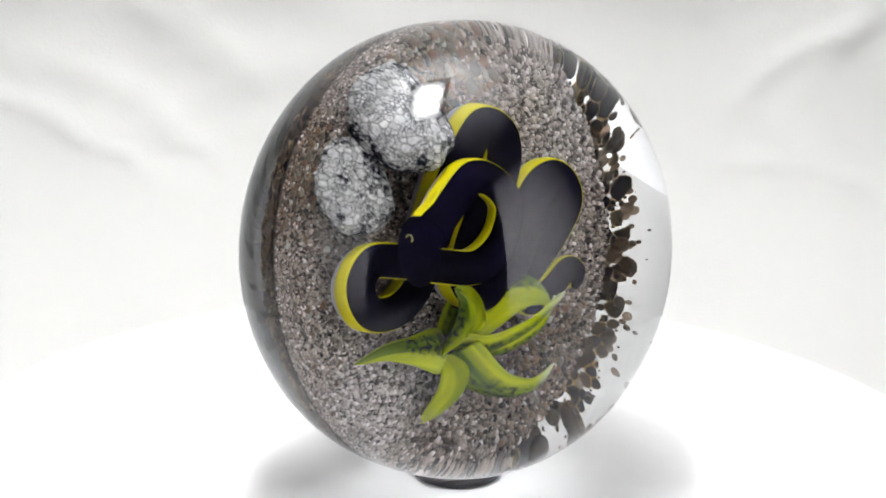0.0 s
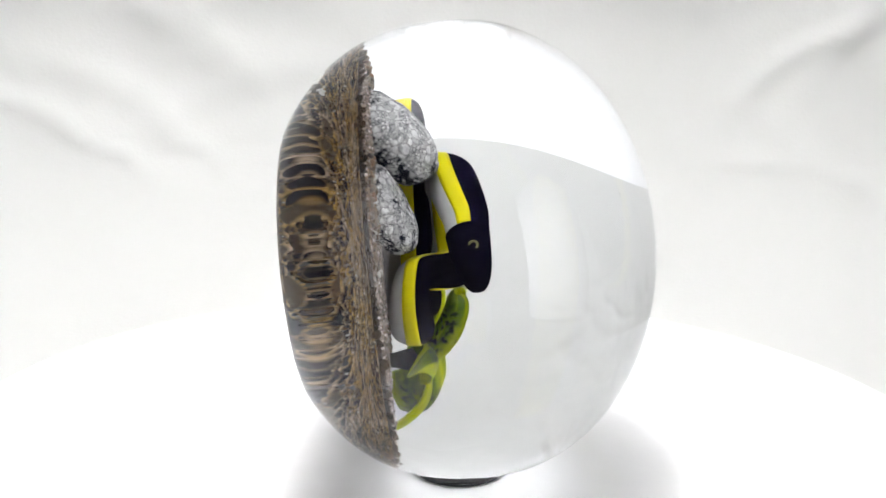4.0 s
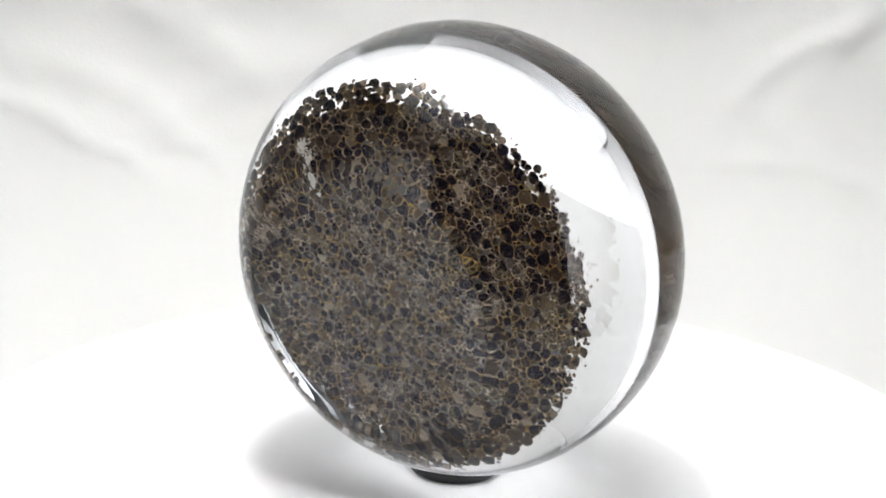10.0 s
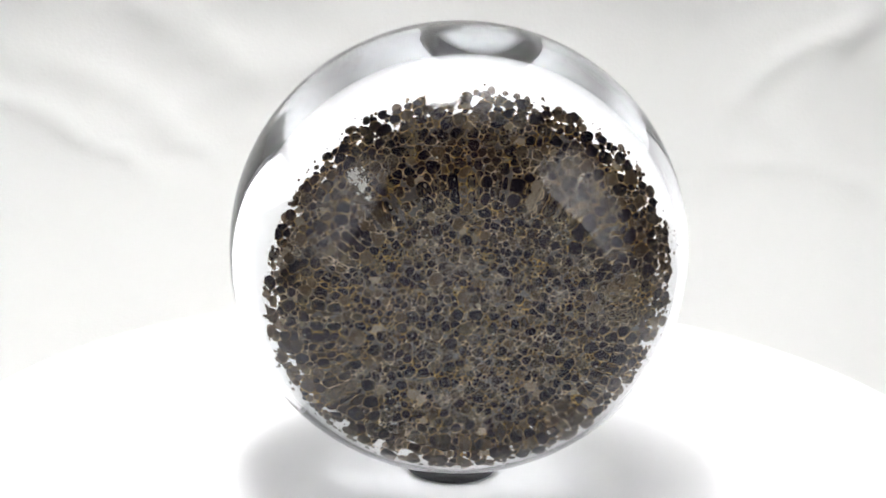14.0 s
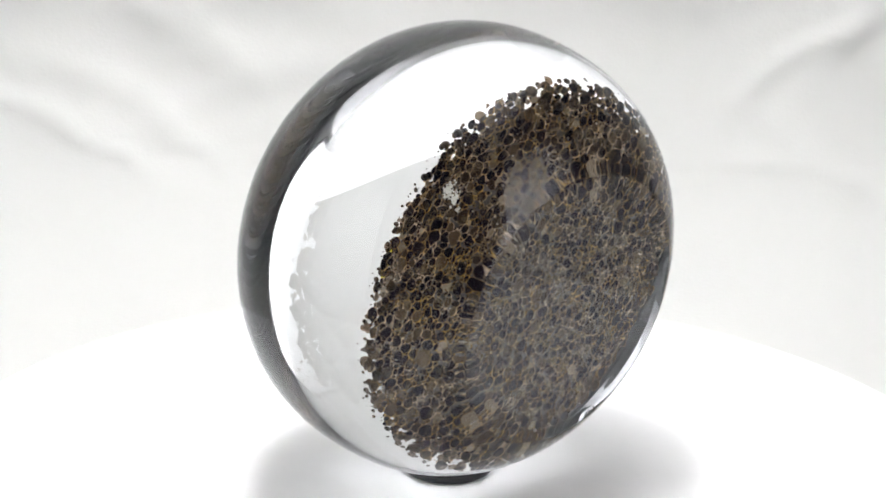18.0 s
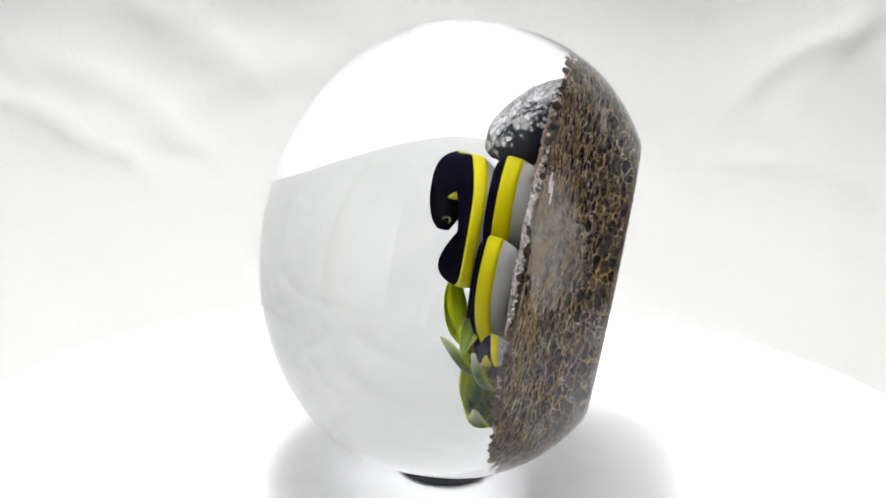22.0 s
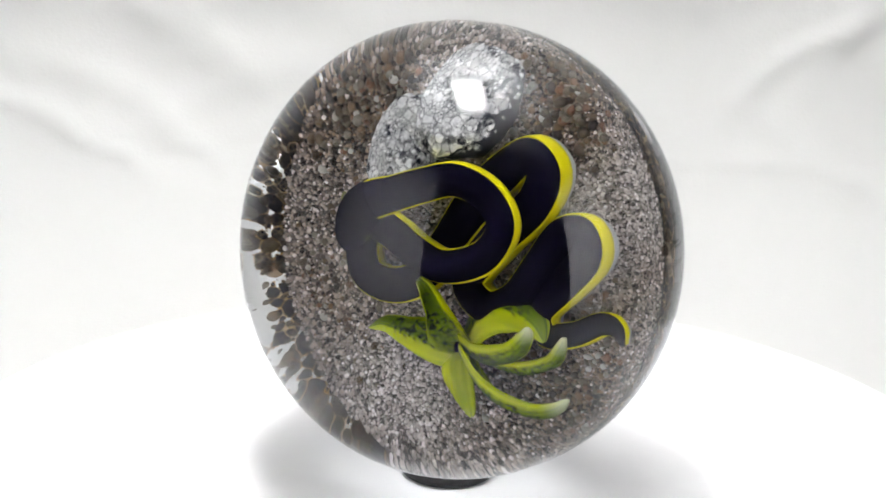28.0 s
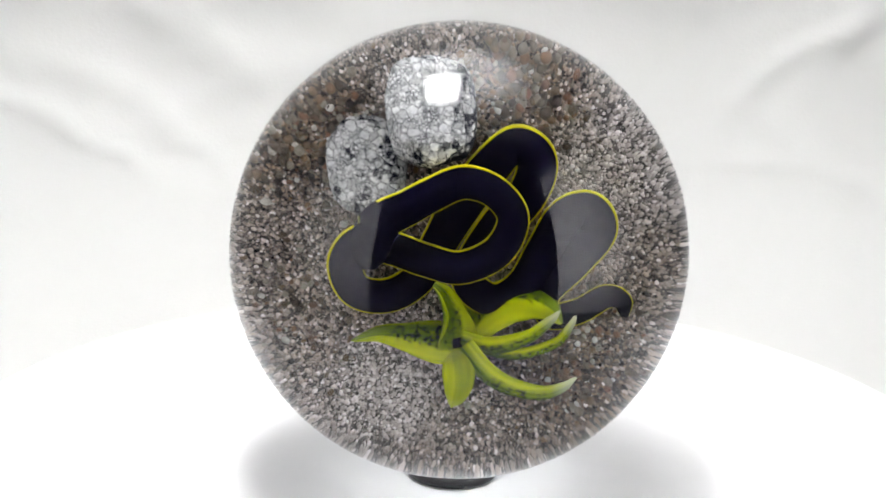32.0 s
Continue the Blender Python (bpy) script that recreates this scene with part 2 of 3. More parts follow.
def fabric_material():
    """White nylon that lets half of the light through."""
    m = Nodes("white_canopy_fabric")
    col = m.mix(m.noise(14.0, 4), (0.80, 0.80, 0.80), (0.84, 0.84, 0.84))
    p = m.principled(col, 0.9, None, 0.1)
    t = m.add("ShaderNodeBsdfTranslucent")
    m.link(col, t.inputs[0])
    mixed = m.add("ShaderNodeMixShader", Fac=0.4)
    m.link(p.outputs[0], mixed.inputs[1])
    m.link(t.outputs[0], mixed.inputs[2])
    m.link(mixed.outputs[0], m.out.inputs[0])
    return m.mat


def glow_material(strength):
    """A square diffuser that fades close to its edges."""
    m = Nodes("led_diffuser")
    sep = m.add("ShaderNodeSeparateXYZ")
    m.link(m.coords(), sep.inputs[0])
    sides = []
    for axis, half in ((0, 0.054), (1, 0.086)):
        a = m.add("ShaderNodeMath", operation="ABSOLUTE")
        m.link(sep.outputs[axis], a.inputs[0])
        b = m.add("ShaderNodeMath", operation="DIVIDE")
        m.link(a.outputs[0], b.inputs[0])
        b.inputs[1].default_value = half
        sides.append(m.ramp(b.outputs[0], (0.0, 1.0), (0.50, 0.85), (0.72, 0.42), (0.88, 0.10), (1.0, 0.01)))
    power = m.add("ShaderNodeMath", operation="MULTIPLY")
    m.link(m.mix(1.0, sides[0], sides[1], "MULTIPLY"), power.inputs[0])
    power.inputs[1].default_value = strength
    e = m.add("ShaderNodeEmission", Color=(0.985, 0.985, 0.985, 1))
    m.link(power.outputs[0], e.inputs["Strength"])
    m.link(e.outputs[0], m.out.inputs[0])
    return m.mat


def side_glow_material(strength):
    """A diffuser that dims towards its far end."""
    m = Nodes("side_diffuser")
    sep = m.add("ShaderNodeSeparateXYZ")
    m.link(m.coords(), sep.inputs[0])
    shift = m.add("ShaderNodeMath", operation="MULTIPLY_ADD")
    m.link(sep.outputs[0], shift.inputs[0])
    shift.inputs[1].default_value = 5.0
    shift.inputs[2].default_value = 0.5
    tall = m.add("ShaderNodeMath", operation="MULTIPLY")
    m.link(sep.outputs[2], tall.inputs[0])
    tall.inputs[1].default_value = 3.0
    power = m.add("ShaderNodeMath", operation="MULTIPLY")
    along = m.ramp(shift.outputs[0], (0.0, 1.0), (0.45, 0.95), (0.75, 0.55), (1.0, 0.1))
    m.link(m.mix(1.0, along, m.ramp(tall.outputs[0], (0.0, 0.35), (0.25, 0.9), (0.55, 1.0), (0.8, 0.6), (1.0, 0.15)), "MULTIPLY"), power.inputs[0])
    power.inputs[1].default_value = strength
    e = m.add("ShaderNodeEmission", Color=(1.0, 0.985, 0.98, 1))
    m.link(power.outputs[0], e.inputs["Strength"])
    m.link(e.outputs[0], m.out.inputs[0])
    return m.mat


CLOTH, DISC, GLASS, RUBBER = cloth_material(), disc_material(), glass_material(), rubber_material()
GROUND_GLASS = ground_glass_material()
BLACK, YELLOW, BELLY = snake_black(), snake_yellow(), snake_belly()
EYE_RING = plain_material("olive_glass", (0.24, 0.25, 0.08), (0.36, 0.37, 0.14), 600.0, 0.4)
LEAF, LEAF_PALE, LEAF_PLAIN, STONE = leaf_material(0.1, 1.0, 1.0, 0.54), leaf_material(1.0, 0.9, 1.0, 0.68), leaf_material(0.2, 0.1, 0.25, 0.54), stone_material()
GRAIN, PEBBLE, FOAM, SAND, FLECK, DROP, CRUST = grain_material(), pebble_material(), foam_material(), sand_material(), rim_material(), drop_material(), crust_material()
ROOM = plain_material("white_wall_paint", (0.72, 0.72, 0.73), (0.78, 0.78, 0.79), 3.0, 0.8)
# darker tone only to dim what the dome reflects from the front
ROOM_DARK = plain_material("darkened_unseen_wall", (0.36, 0.36, 0.37), (0.42, 0.42, 0.43), 3.0, 0.8)
TABLE = plain_material("white_laminate", (0.60, 0.60, 0.60), (0.66, 0.66, 0.66), 8.0, 0.5)
FABRIC = fabric_material()
CASING = plain_material("grey_plastic", (0.20, 0.20, 0.21), (0.25, 0.25, 0.26), 20.0, 0.5)
GLOW, SIDE_GLOWS = glow_material(PANEL_GLOW), [side_glow_material(WEST_GLOW), side_glow_material(EAST_GLOW)]


# ---- mesh helpers ----
def mesh_ob(name, verts, faces, material, smooth=True):
    me = bpy.data.meshes.new(name)
    me.from_pydata([tuple(v) for v in verts], [], faces)
    if len(faces) < 60000:
        bm = bmesh.new()
        bm.from_mesh(me)
        bmesh.ops.recalc_face_normals(bm, faces=bm.faces)
        bm.to_mesh(me)
        bm.free()
    me.materials.append(material)
    if smooth:
        me.polygons.foreach_set("use_smooth", [True] * len(me.polygons))
    me.update()
    return new(name, me)


def bm_ob(name, bm, material, smooth=False):
    me = bpy.data.meshes.new(name)
    bmesh.ops.recalc_face_normals(bm, faces=bm.faces)
    bm.to_mesh(me)
    bm.free()
    me.materials.append(material)
    if smooth:
        me.polygons.foreach_set("use_smooth", [True] * len(me.polygons))
    return new(name, me)


def under(ob, parent, m=None, label=""):
    ob.parent = parent
    if m is not None:
        ob.matrix_basis = m
    return tagged(ob, label)


def box(name, x0, x1, y0, y1, z0, z1, material, bevel=0.0):
    bm = bmesh.new()
    bmesh.ops.create_cube(bm, size=1)
    bmesh.ops.scale(bm, vec=(x1 - x0, y1 - y0, z1 - z0), verts=bm.verts)
    bmesh.ops.translate(bm, vec=((x0 + x1) / 2, (y0 + y1) / 2, (z0 + z1) / 2), verts=bm.verts)
    if bevel:
        bmesh.ops.bevel(bm, geom=bm.edges[:], offset=bevel, segments=3, affect="EDGES")
    return bm_ob(name, bm, material)


def lathe(profile, segments):
    """Verts and faces of a body turned round local z; a radius of 0 closes an end."""
    verts, faces, rings = [], [], []
    for r, z in profile:
        if r < 1e-9:
            rings.append([len(verts)])
            verts.append((0, 0, z))
        else:
            rings.append(list(range(len(verts), len(verts) + segments)))
            verts += [(r * math.cos(2 * math.pi * k / segments), r * math.sin(2 * math.pi * k / segments), z) for k in range(segments)]
    for a, b in zip(rings, rings[1:]):
        for k in range(segments):
            n = (k + 1) % segments
            if len(a) == 1 and len(b) == 1:
                continue
            if len(a) == 1:
                faces.append((a[0], b[n], b[k]))
            elif len(b) == 1:
                faces.append((a[k], a[n], b[0]))
            else:
                faces.append((a[k], a[n], b[n], b[k]))
    return verts, faces


def spline(points, steps):
    """Catmull-Rom through the points (any width of row), steps samples between two of them."""
    p = [np.array(q, float) for q in points]
    p = [2 * p[0] - p[1]] + p + [2 * p[-1] - p[-2]]
    out = []
    for i in range(1, len(p) - 2):
        for k in range(steps):
            t = k / steps
            out.append(0.5 * (2 * p[i] + (p[i + 1] - p[i - 1]) * t + (2 * p[i - 1] - 5 * p[i] + 4 * p[i + 1] - p[i + 2]) * t * t
                              + (3 * p[i] - p[i - 1] - 3 * p[i + 1] + p[i + 2]) * t ** 3))
    out.append(p[-2])
    return np.array(out)


# ---- the room and the photo set ----
TENT_X, TENT_FRONT, TENT_BACK, TENT_FLOOR, TENT_ROOF = 0.25, -0.235, 0.245, -0.042, 0.458

# an unseen room, added to set how bright the glass's surroundings are
for name, dims in (("wall_north", (-1.6, 1.6, 1.5, 1.6, -0.8, 1.7)), ("wall_south", (-1.6, 1.6, -1.6, -1.5, -0.8, 1.7)),
                   ("wall_east", (1.5, 1.6, -1.5, 1.5, -0.8, 1.7)), ("wall_west", (-1.6, -1.5, -1.5, 1.5, -0.8, 1.7))):
    tagged(box(name, *dims, ROOM_DARK if name == "wall_south" else ROOM), "plain unseen wall added round the photo set", "wall", kind="structure")
tagged(box("ceiling", -1.6, 1.6, -1.6, 1.6, 1.7, 1.8, ROOM), "plain white unseen ceiling added over the photo set", "ceiling", kind="structure")
tagged(box("floor", -1.6, 1.6, -1.6, 1.6, -0.9, -0.8, ROOM), "plain white unseen floor added below the photo set", "floor", kind="structure")
tagged(box("table", -0.7, 0.7, -0.9, 0.5, -0.80, -0.05, TABLE, 0.004), "white laminate table under the photo set", "table", kind="structure")


def ridge(x, z, x0, z0, x1, z1, width, height):
    """A soft crease along a line of the cloth."""
    dx, dz = x1 - x0, z1 - z0
    length = math.hypot(dx, dz)
    along = ((x - x0) * dx + (z - z0) * dz) / length
    off = ((x - x0) * dz - (z - z0) * dx) / length + 0.006 * math.sin(along * 55)
    fade = 1 / (1 + math.exp(-(along + 0.008) / 0.006)) / (1 + math.exp((along - length - 0.008) / 0.006))
    return 0.10 * height * math.exp(-(off / (0.5 * width)) ** 2) * fade


CREASES = [(-0.155, 0.075, -0.07, 0.03, 0.012, 0.004), (-0.15, 0.012, -0.10, -0.010, 0.006, 0.005), (-0.10, -0.010, -0.05, -0.014, 0.006, 0.003),
           (-0.13, 0.062, -0.10, 0.060, 0.004, 0.003), (-0.12, 0.02, -0.075, -0.008, 0.010, 0.004), (-0.085, 0.006, -0.045, 0.018, 0.009, 0.004),
           (0.075, 0.012, 0.115, 0.034, 0.006, 0.005), (0.10, 0.020, 0.125, 0.044, 0.008, 0.004), (0.135, 0.045, 0.155, 0.066, 0.006, 0.004),
           (0.06, -0.005, 0.12, -0.012, 0.010, 0.003), (0.08, 0.06, 0.16, 0.075, 0.016, 0.004), (-0.02, 0.07, 0.03, 0.078, 0.014, 0.003)]


def cloth_sheet():
    """The backdrop: a cloth that hangs down the back and sweeps forward over the table."""
    fine = []
    bend = 0.085
    drop = TENT_ROOF - 0.01 - TENT_FLOOR - bend
    for k in range(120):
        fine.append((TENT_BACK, TENT_ROOF - 0.01 - drop * k / 119))
    for k in range(1, 60):
        a = math.pi / 2 * k / 60
        fine.append((TENT_BACK - bend + bend * math.cos(a), TENT_FLOOR + bend - bend * math.sin(a)))
    for k in range(0, 40):
        fine.append((TENT_BACK - bend - (TENT_BACK - bend - TENT_FRONT) * k / 39, TENT_FLOOR))
    cols, wide = 340, 0.42
    verts = []
    for y, z in fine:
        for c in range(cols + 1):
            x = -wide + 2 * wide * c / cols
            up = z - 0.6 * (TENT_BACK - y) if z < TENT_FLOOR + 0.04 else z
            d = 0.0014 * noise.noise((x * 14, z * 16, y * 16)) - 0.0022 * abs(noise.noise((x * 19 + 0.45 * z * 19 + 4, z * 26, y * 26))) - 0.0010 * abs(noise.noise((x * 44 - z * 30, z * 52 + x * 18, y * 52 + 7)))
            wall = min(1.0, max(0.0, (z - TENT_FLOOR) / 0.03))
            d = d * (0.25 + 0.75 * wall) + 3.2 * sum(ridge(x, up, *row) for row in CREASES)
            verts.append((x, y - (d + 0.004) * wall, z + (abs(d) * 0.6 + 0.001) * (1 - wall)))
    faces = [(r * (cols + 1) + c, r * (cols + 1) + c + 1, (r + 1) * (cols + 1) + c + 1, (r + 1) * (cols + 1) + c)
             for r in range(len(fine) - 1) for c in range(cols)]
    ob = mesh_ob("backdrop", verts, faces, CLOTH)
    thick = ob.modifiers.new("thickness", "SOLIDIFY")
    thick.thickness = 0.0008
    thick.offset = 1
    return tagged(ob, "wrinkled off-white cloth backdrop sweeping down over the table", "backdrop", kind="structure")


cloth_sheet()
def roof_sheet():
    corners = [(-TENT_X, TENT_FRONT, TENT_ROOF), (TENT_X, TENT_FRONT, TENT_ROOF), (TENT_X, TENT_BACK + 0.005, TENT_ROOF), (-TENT_X, TENT_BACK + 0.005, TENT_ROOF)]
    tagged(mesh_ob("canopy", corners, [(0, 1, 2, 3)], FABRIC, False), "white fabric canopy stretched over the backdrop", "canopy", kind="structure")


roof_sheet()


def light_panel():
    root = tagged(new("light_panel"), "bright square LED panel under the fabric canopy", "light")
    root.location = (-0.048, -0.02, TENT_ROOF)
    under(box("casing", -0.062, 0.062, -0.094, 0.094, -0.008, -0.0005, CASING, 0.002), root)
    bm = bmesh.new()
    vs = [bm.verts.new(v) for v in ((-0.054, -0.086, -0.0085), (-0.054, 0.086, -0.0085), (0.054, 0.086, -0.0085), (0.054, -0.086, -0.0085))]
    bm.faces.new(vs)
    me = bpy.data.meshes.new("diffuser")
    bm.to_mesh(me)
    bm.free()
    me.materials.append(GLOW)
    under(new("diffuser", me), root, label="glowing white diffuser")


light_panel()


def side_panel(x0, y0, x1, y1):
    """An upright LED panel beside the front of the set, from one end of its diffuser to the other."""
    wide, low, high = math.hypot(x1 - x0, y1 - y0) / 2, TENT_FLOOR + 0.004, 0.285
    root = tagged(new("side_panel"), "upright white LED panel in a grey frame beside the backdrop", "light", "panels beside the set")
    turn = math.atan2(y1 - y0, x1 - x0)
    root.matrix_world = Matrix.Translation(((x0 + x1) / 2, (y0 + y1) / 2, low)) @ Matrix.Rotation(turn, 4, "Z")
    side = 1 if x0 > 0 else -1
    high -= low
    for name, dims in (("casing", (-wide - 0.006, wide + 0.006, -0.020, -0.006, 0, high + 0.006)), ("frame", (-wide - 0.006, wide + 0.006, -0.006, 0.0, high, high + 0.006)),
                       ("frame", (-wide - 0.006, wide + 0.006, -0.006, 0.0, 0, 0.006)), ("frame", (-wide - 0.006, -wide, -0.006, 0.0, 0.006, high)), ("frame", (wide, wide + 0.006, -0.006, 0.0, 0.006, high))):
        a, b, c, d, e, f = dims
        under(box(name, a, b, *sorted((c * side, d * side)), e, f, CASING), root)
    verts = [(-wide, -0.003 * side, 0.006), (wide, -0.003 * side, 0.006), (wide, -0.003 * side, high), (-wide, -0.003 * side, high)]
    under(mesh_ob("diffuser", verts, [(0, 1, 2, 3)], SIDE_GLOWS[x0 > 0], False), root, label="glowing white diffuser")


side_panel(-0.150, -0.240, -0.268, -0.060)
side_panel(0.204, -0.240, 0.262, -0.050)


def roof_light():
    """An added, unseen fill lamp over the canopy, which lights its fabric round the panel."""
    lamp = bpy.data.lights.new("roof_light", "AREA")
    lamp.shape, lamp.size, lamp.size_y, lamp.energy, lamp.color = "RECTANGLE", 0.26, 0.22, FILL_WATTS, (0.99, 0.99, 1.0)
    ob = new("roof_light", lamp)
    ob.matrix_world = look((-0.02, 0.06, 0.55), (-0.02, 0.0601, 0.2))
    tagged(ob, "added unseen fill lamp above the fabric canopy", "lamp")


roof_light()


# ---- the turntable and the stand ----
def turntable():
    root = tagged(new("turntable"), "round white turntable with a bare glossy top", "turntable")
    root.location = (0.0008, 0.0006, TENT_FLOOR)
    h = -TENT_FLOOR
    rd = 0.0981
    prof = [(0, h), (rd - 0.0012, h), (rd - 0.0004, h - 0.0004), (rd, h - 0.0014), (rd, h - 0.007), (rd - 0.0012, h - 0.0082), (0, h - 0.0082)]
    v, f = lathe(prof[::-1], 160)
    under(mesh_ob("platter", v, f, DISC), root)
    plat = root.children[0]
    plat.data.polygons.foreach_set("use_smooth", [abs(p.normal.z) < 0.9 for p in plat.data.polygons])
    v, f = lathe([(0, 0.0015), (0.07, 0.0015), (0.072, 0.004), (0.072, 0.024), (0.068, 0.028), (0, 0.028)], 96)
    under(mesh_ob("base", v, f, DISC), root)
    v, f = lathe([(0, 0.0285), (0.02, 0.0285), (0.02, h - 0.0088), (0, h - 0.0088)], 48)
    under(mesh_ob("spindle", v, f, CASING), root)
    return root


def display_ring():
    prof = []
    for k in range(24):
        a = 2 * math.pi * k / 24
        prof.append((0.0072 + 0.0013 * math.cos(a), 0.0012 + 0.0012 * math.sin(a)))
    v, f = lathe(prof + prof[:1], 96)
    return tagged(mesh_ob("display_ring", v, f, RUBBER), "small black rubber ring holding up the glass paperweight", "stand")


def dust():
    """A few specks of dark lint on the cloth."""
    for x, y, z, r in ((-0.1205, TENT_BACK - 0.0072, 0.0455, 0.0007), (0.1005, 0.150, TENT_FLOOR + 0.0012, 0.0007), (-0.090, 0.165, TENT_FLOOR + 0.0012, 0.0007)):
        bm = bmesh.new()
        bmesh.ops.create_icosphere(bm, subdivisions=2, radius=r)
        for v in bm.verts:
            v.co *= 1 + 0.4 * noise.noise(v.co * 1500)
        ob = bm_ob("lint", bm, CASING, True)
        ob.location = (x, y, z)
        tagged(ob, "tiny grey speck of lint on the cloth backdrop", "lint", "specks on the cloth")


dust()
TABLE_TOP = turntable()
RING = display_ring()
RING_OFF = 0.0012

# ---- the paperweight ----
TILT, CENTRE_Z, CENTRE_OFF = radians(8.46), 0.0420, 0.0012
DOME, DOME_P, FOOT, FOOT_P, BASE, GIRTH = 0.0332, 2.1104, 0.0348, 2.4114, 0.0287, 0.040

PAPERWEIGHT = tagged(new("paperweight"), "clear round glass paperweight with a glass snake scene inside", "paperweight")
PAPERWEIGHT.location = (0, 0, 0.0018)
# local z runs from the flat foot to the dome, local y is up
axis_d = Vector((math.cos(TILT), 0, math.sin(TILT)))
axis_x = Vector((0, 1, 0))
axis_y = axis_d.cross(axis_x)
INNER = Matrix.Translation((CENTRE_OFF, 0, CENTRE_Z - 0.0018)) @ Matrix((axis_x, axis_y, axis_d)).transposed().to_4x4()
SCENE = INNER @ Matrix.Translation((0, 0, -1.05 * MM)) @ Matrix.Scale(1.025, 4)


def glass_body():
    prof = [(0.0, -BASE)]
    rb = GIRTH * math.sqrt(1 - (BASE / FOOT) ** FOOT_P)
    prof += [(rb * k / 12, -BASE) for k in range(1, 12)] + [(rb - 0.0003, -BASE), (rb - 0.0001, -BASE + 0.00005)]
    n = 70
    for k in range(1, n + 1):
        s = -BASE * (1 - k / n) - 0.0
        if k == 1:
            s = -BASE + 0.0002
        prof.append((GIRTH * math.sqrt(1 - abs(s / FOOT) ** FOOT_P), s))
    for k in range(1, 90):
        s = DOME * math.sin(math.pi / 2 * k / 90)
        prof.append((GIRTH * math.sqrt(1 - (s / DOME) ** DOME_P), s))
    prof.append((0.0, DOME))
    v, f = lathe(prof, 512)
    ob = mesh_ob("glass_body", v, f, GLASS)
    ob.data.materials.append(GROUND_GLASS)
    for p in ob.data.polygons:
        if p.center.z < -BASE + 1e-6:
            p.material_index = 1
    return under(ob, PAPERWEIGHT, INNER, "clear polished glass with a flat ground foot")


glass_body()

def window(a, lo, hi, soft):
    """1 between two bearings in degrees, with soft ends."""
    deg = (math.degrees(a) - lo) % 360
    return min(1.0, deg / soft, max(0.0, (hi - lo - deg) / soft)) if deg < hi - lo else 0.0


def bed_edge(a):
    """Where the sand ends."""
    return 26.7 + 0.5 * window(a, 60, 190, 35) + 0.25 * noise.noise((math.cos(a) * 3, math.sin(a) * 3, 0)) + 0.25 * noise.noise((math.cos(a) * 15, math.sin(a) * 15, 5))


def foam_edge(a):
    """Where the fringe of bubbles behind the sand ends."""
    return (29.3 + 1.8 * window(a, 30, 200, 35) - 0.5 * window(a, 195, 290, 20) + 0.3 * noise.noise((math.cos(a) * 3, math.sin(a) * 3, 0))
            + 0.6 * noise.noise((math.cos(a) * 17, math.sin(a) * 17, 7)))


def bed_front(x, y):
    """The sand: nearly flat, rounded down towards its edge."""
    a = math.atan2(y, x)
    k = min(1.0, math.hypot(x, y) / bed_edge(a)) ** 8
    flat = -9.3 + 0.02 * y + 0.35 * noise.noise((x * 0.2, y * 0.2, 3)) + 0.2 * noise.noise((x * 0.7, y * 0.7, 9))
    return flat * (1 - k) + (-10.4 - 0.5 * math.cos(a)) * k


def bed_back(x, y):
    a = math.atan2(y, x)
    k = min(1.0, math.hypot(x, y) / bed_edge(a))
    flat = -11.1 + 0.012 * y - 0.6 * k * k - 0.3 * noise.noise((x * 0.3, y * 0.3, 20))
    k = k ** 8
    return min(bed_front(x, y) - 0.5, flat * (1 - k) + (-11.1 - 0.5 * math.cos(a)) * k)


def sand_bed():
    """The solid disc of fused sand between the grains in front and the foam behind."""
    seg, rings = 320, 46
    verts, faces = [], []
    for side in (0, 1):
        for k in range(rings + 1):
            for s in range(seg):
                a = 2 * math.pi * s / seg
                r = bed_edge(a) * (k + 0.02) / (rings + 0.02)
                x, y = r * math.cos(a), r * math.sin(a)
                z = bed_back(x, y) + 0.3 if side else bed_front(x, y)
                verts.append((x * MM, y * MM, z * MM))
    n = (rings + 1) * seg
    for k in range(rings):
        for s in range(seg):
            t = (s + 1) % seg
            faces.append((k * seg + s, (k + 1) * seg + s, (k + 1) * seg + t, k * seg + t))
            faces.append((n + k * seg + s, n + k * seg + t, n + (k + 1) * seg + t, n + (k + 1) * seg + s))
    for s in range(seg):
        t = (s + 1) % seg
        faces.append((rings * seg + s, n + rings * seg + s, n + rings * seg + t, rings * seg + t))
    faces.append(tuple(range(seg)))
    faces.append(tuple(range(n + seg - 1, n - 1, -1)))
    return under(mesh_ob("sand_bed", verts, faces, SAND), PAPERWEIGHT, SCENE, "disc of fused grey sand with a brown bubbly back")


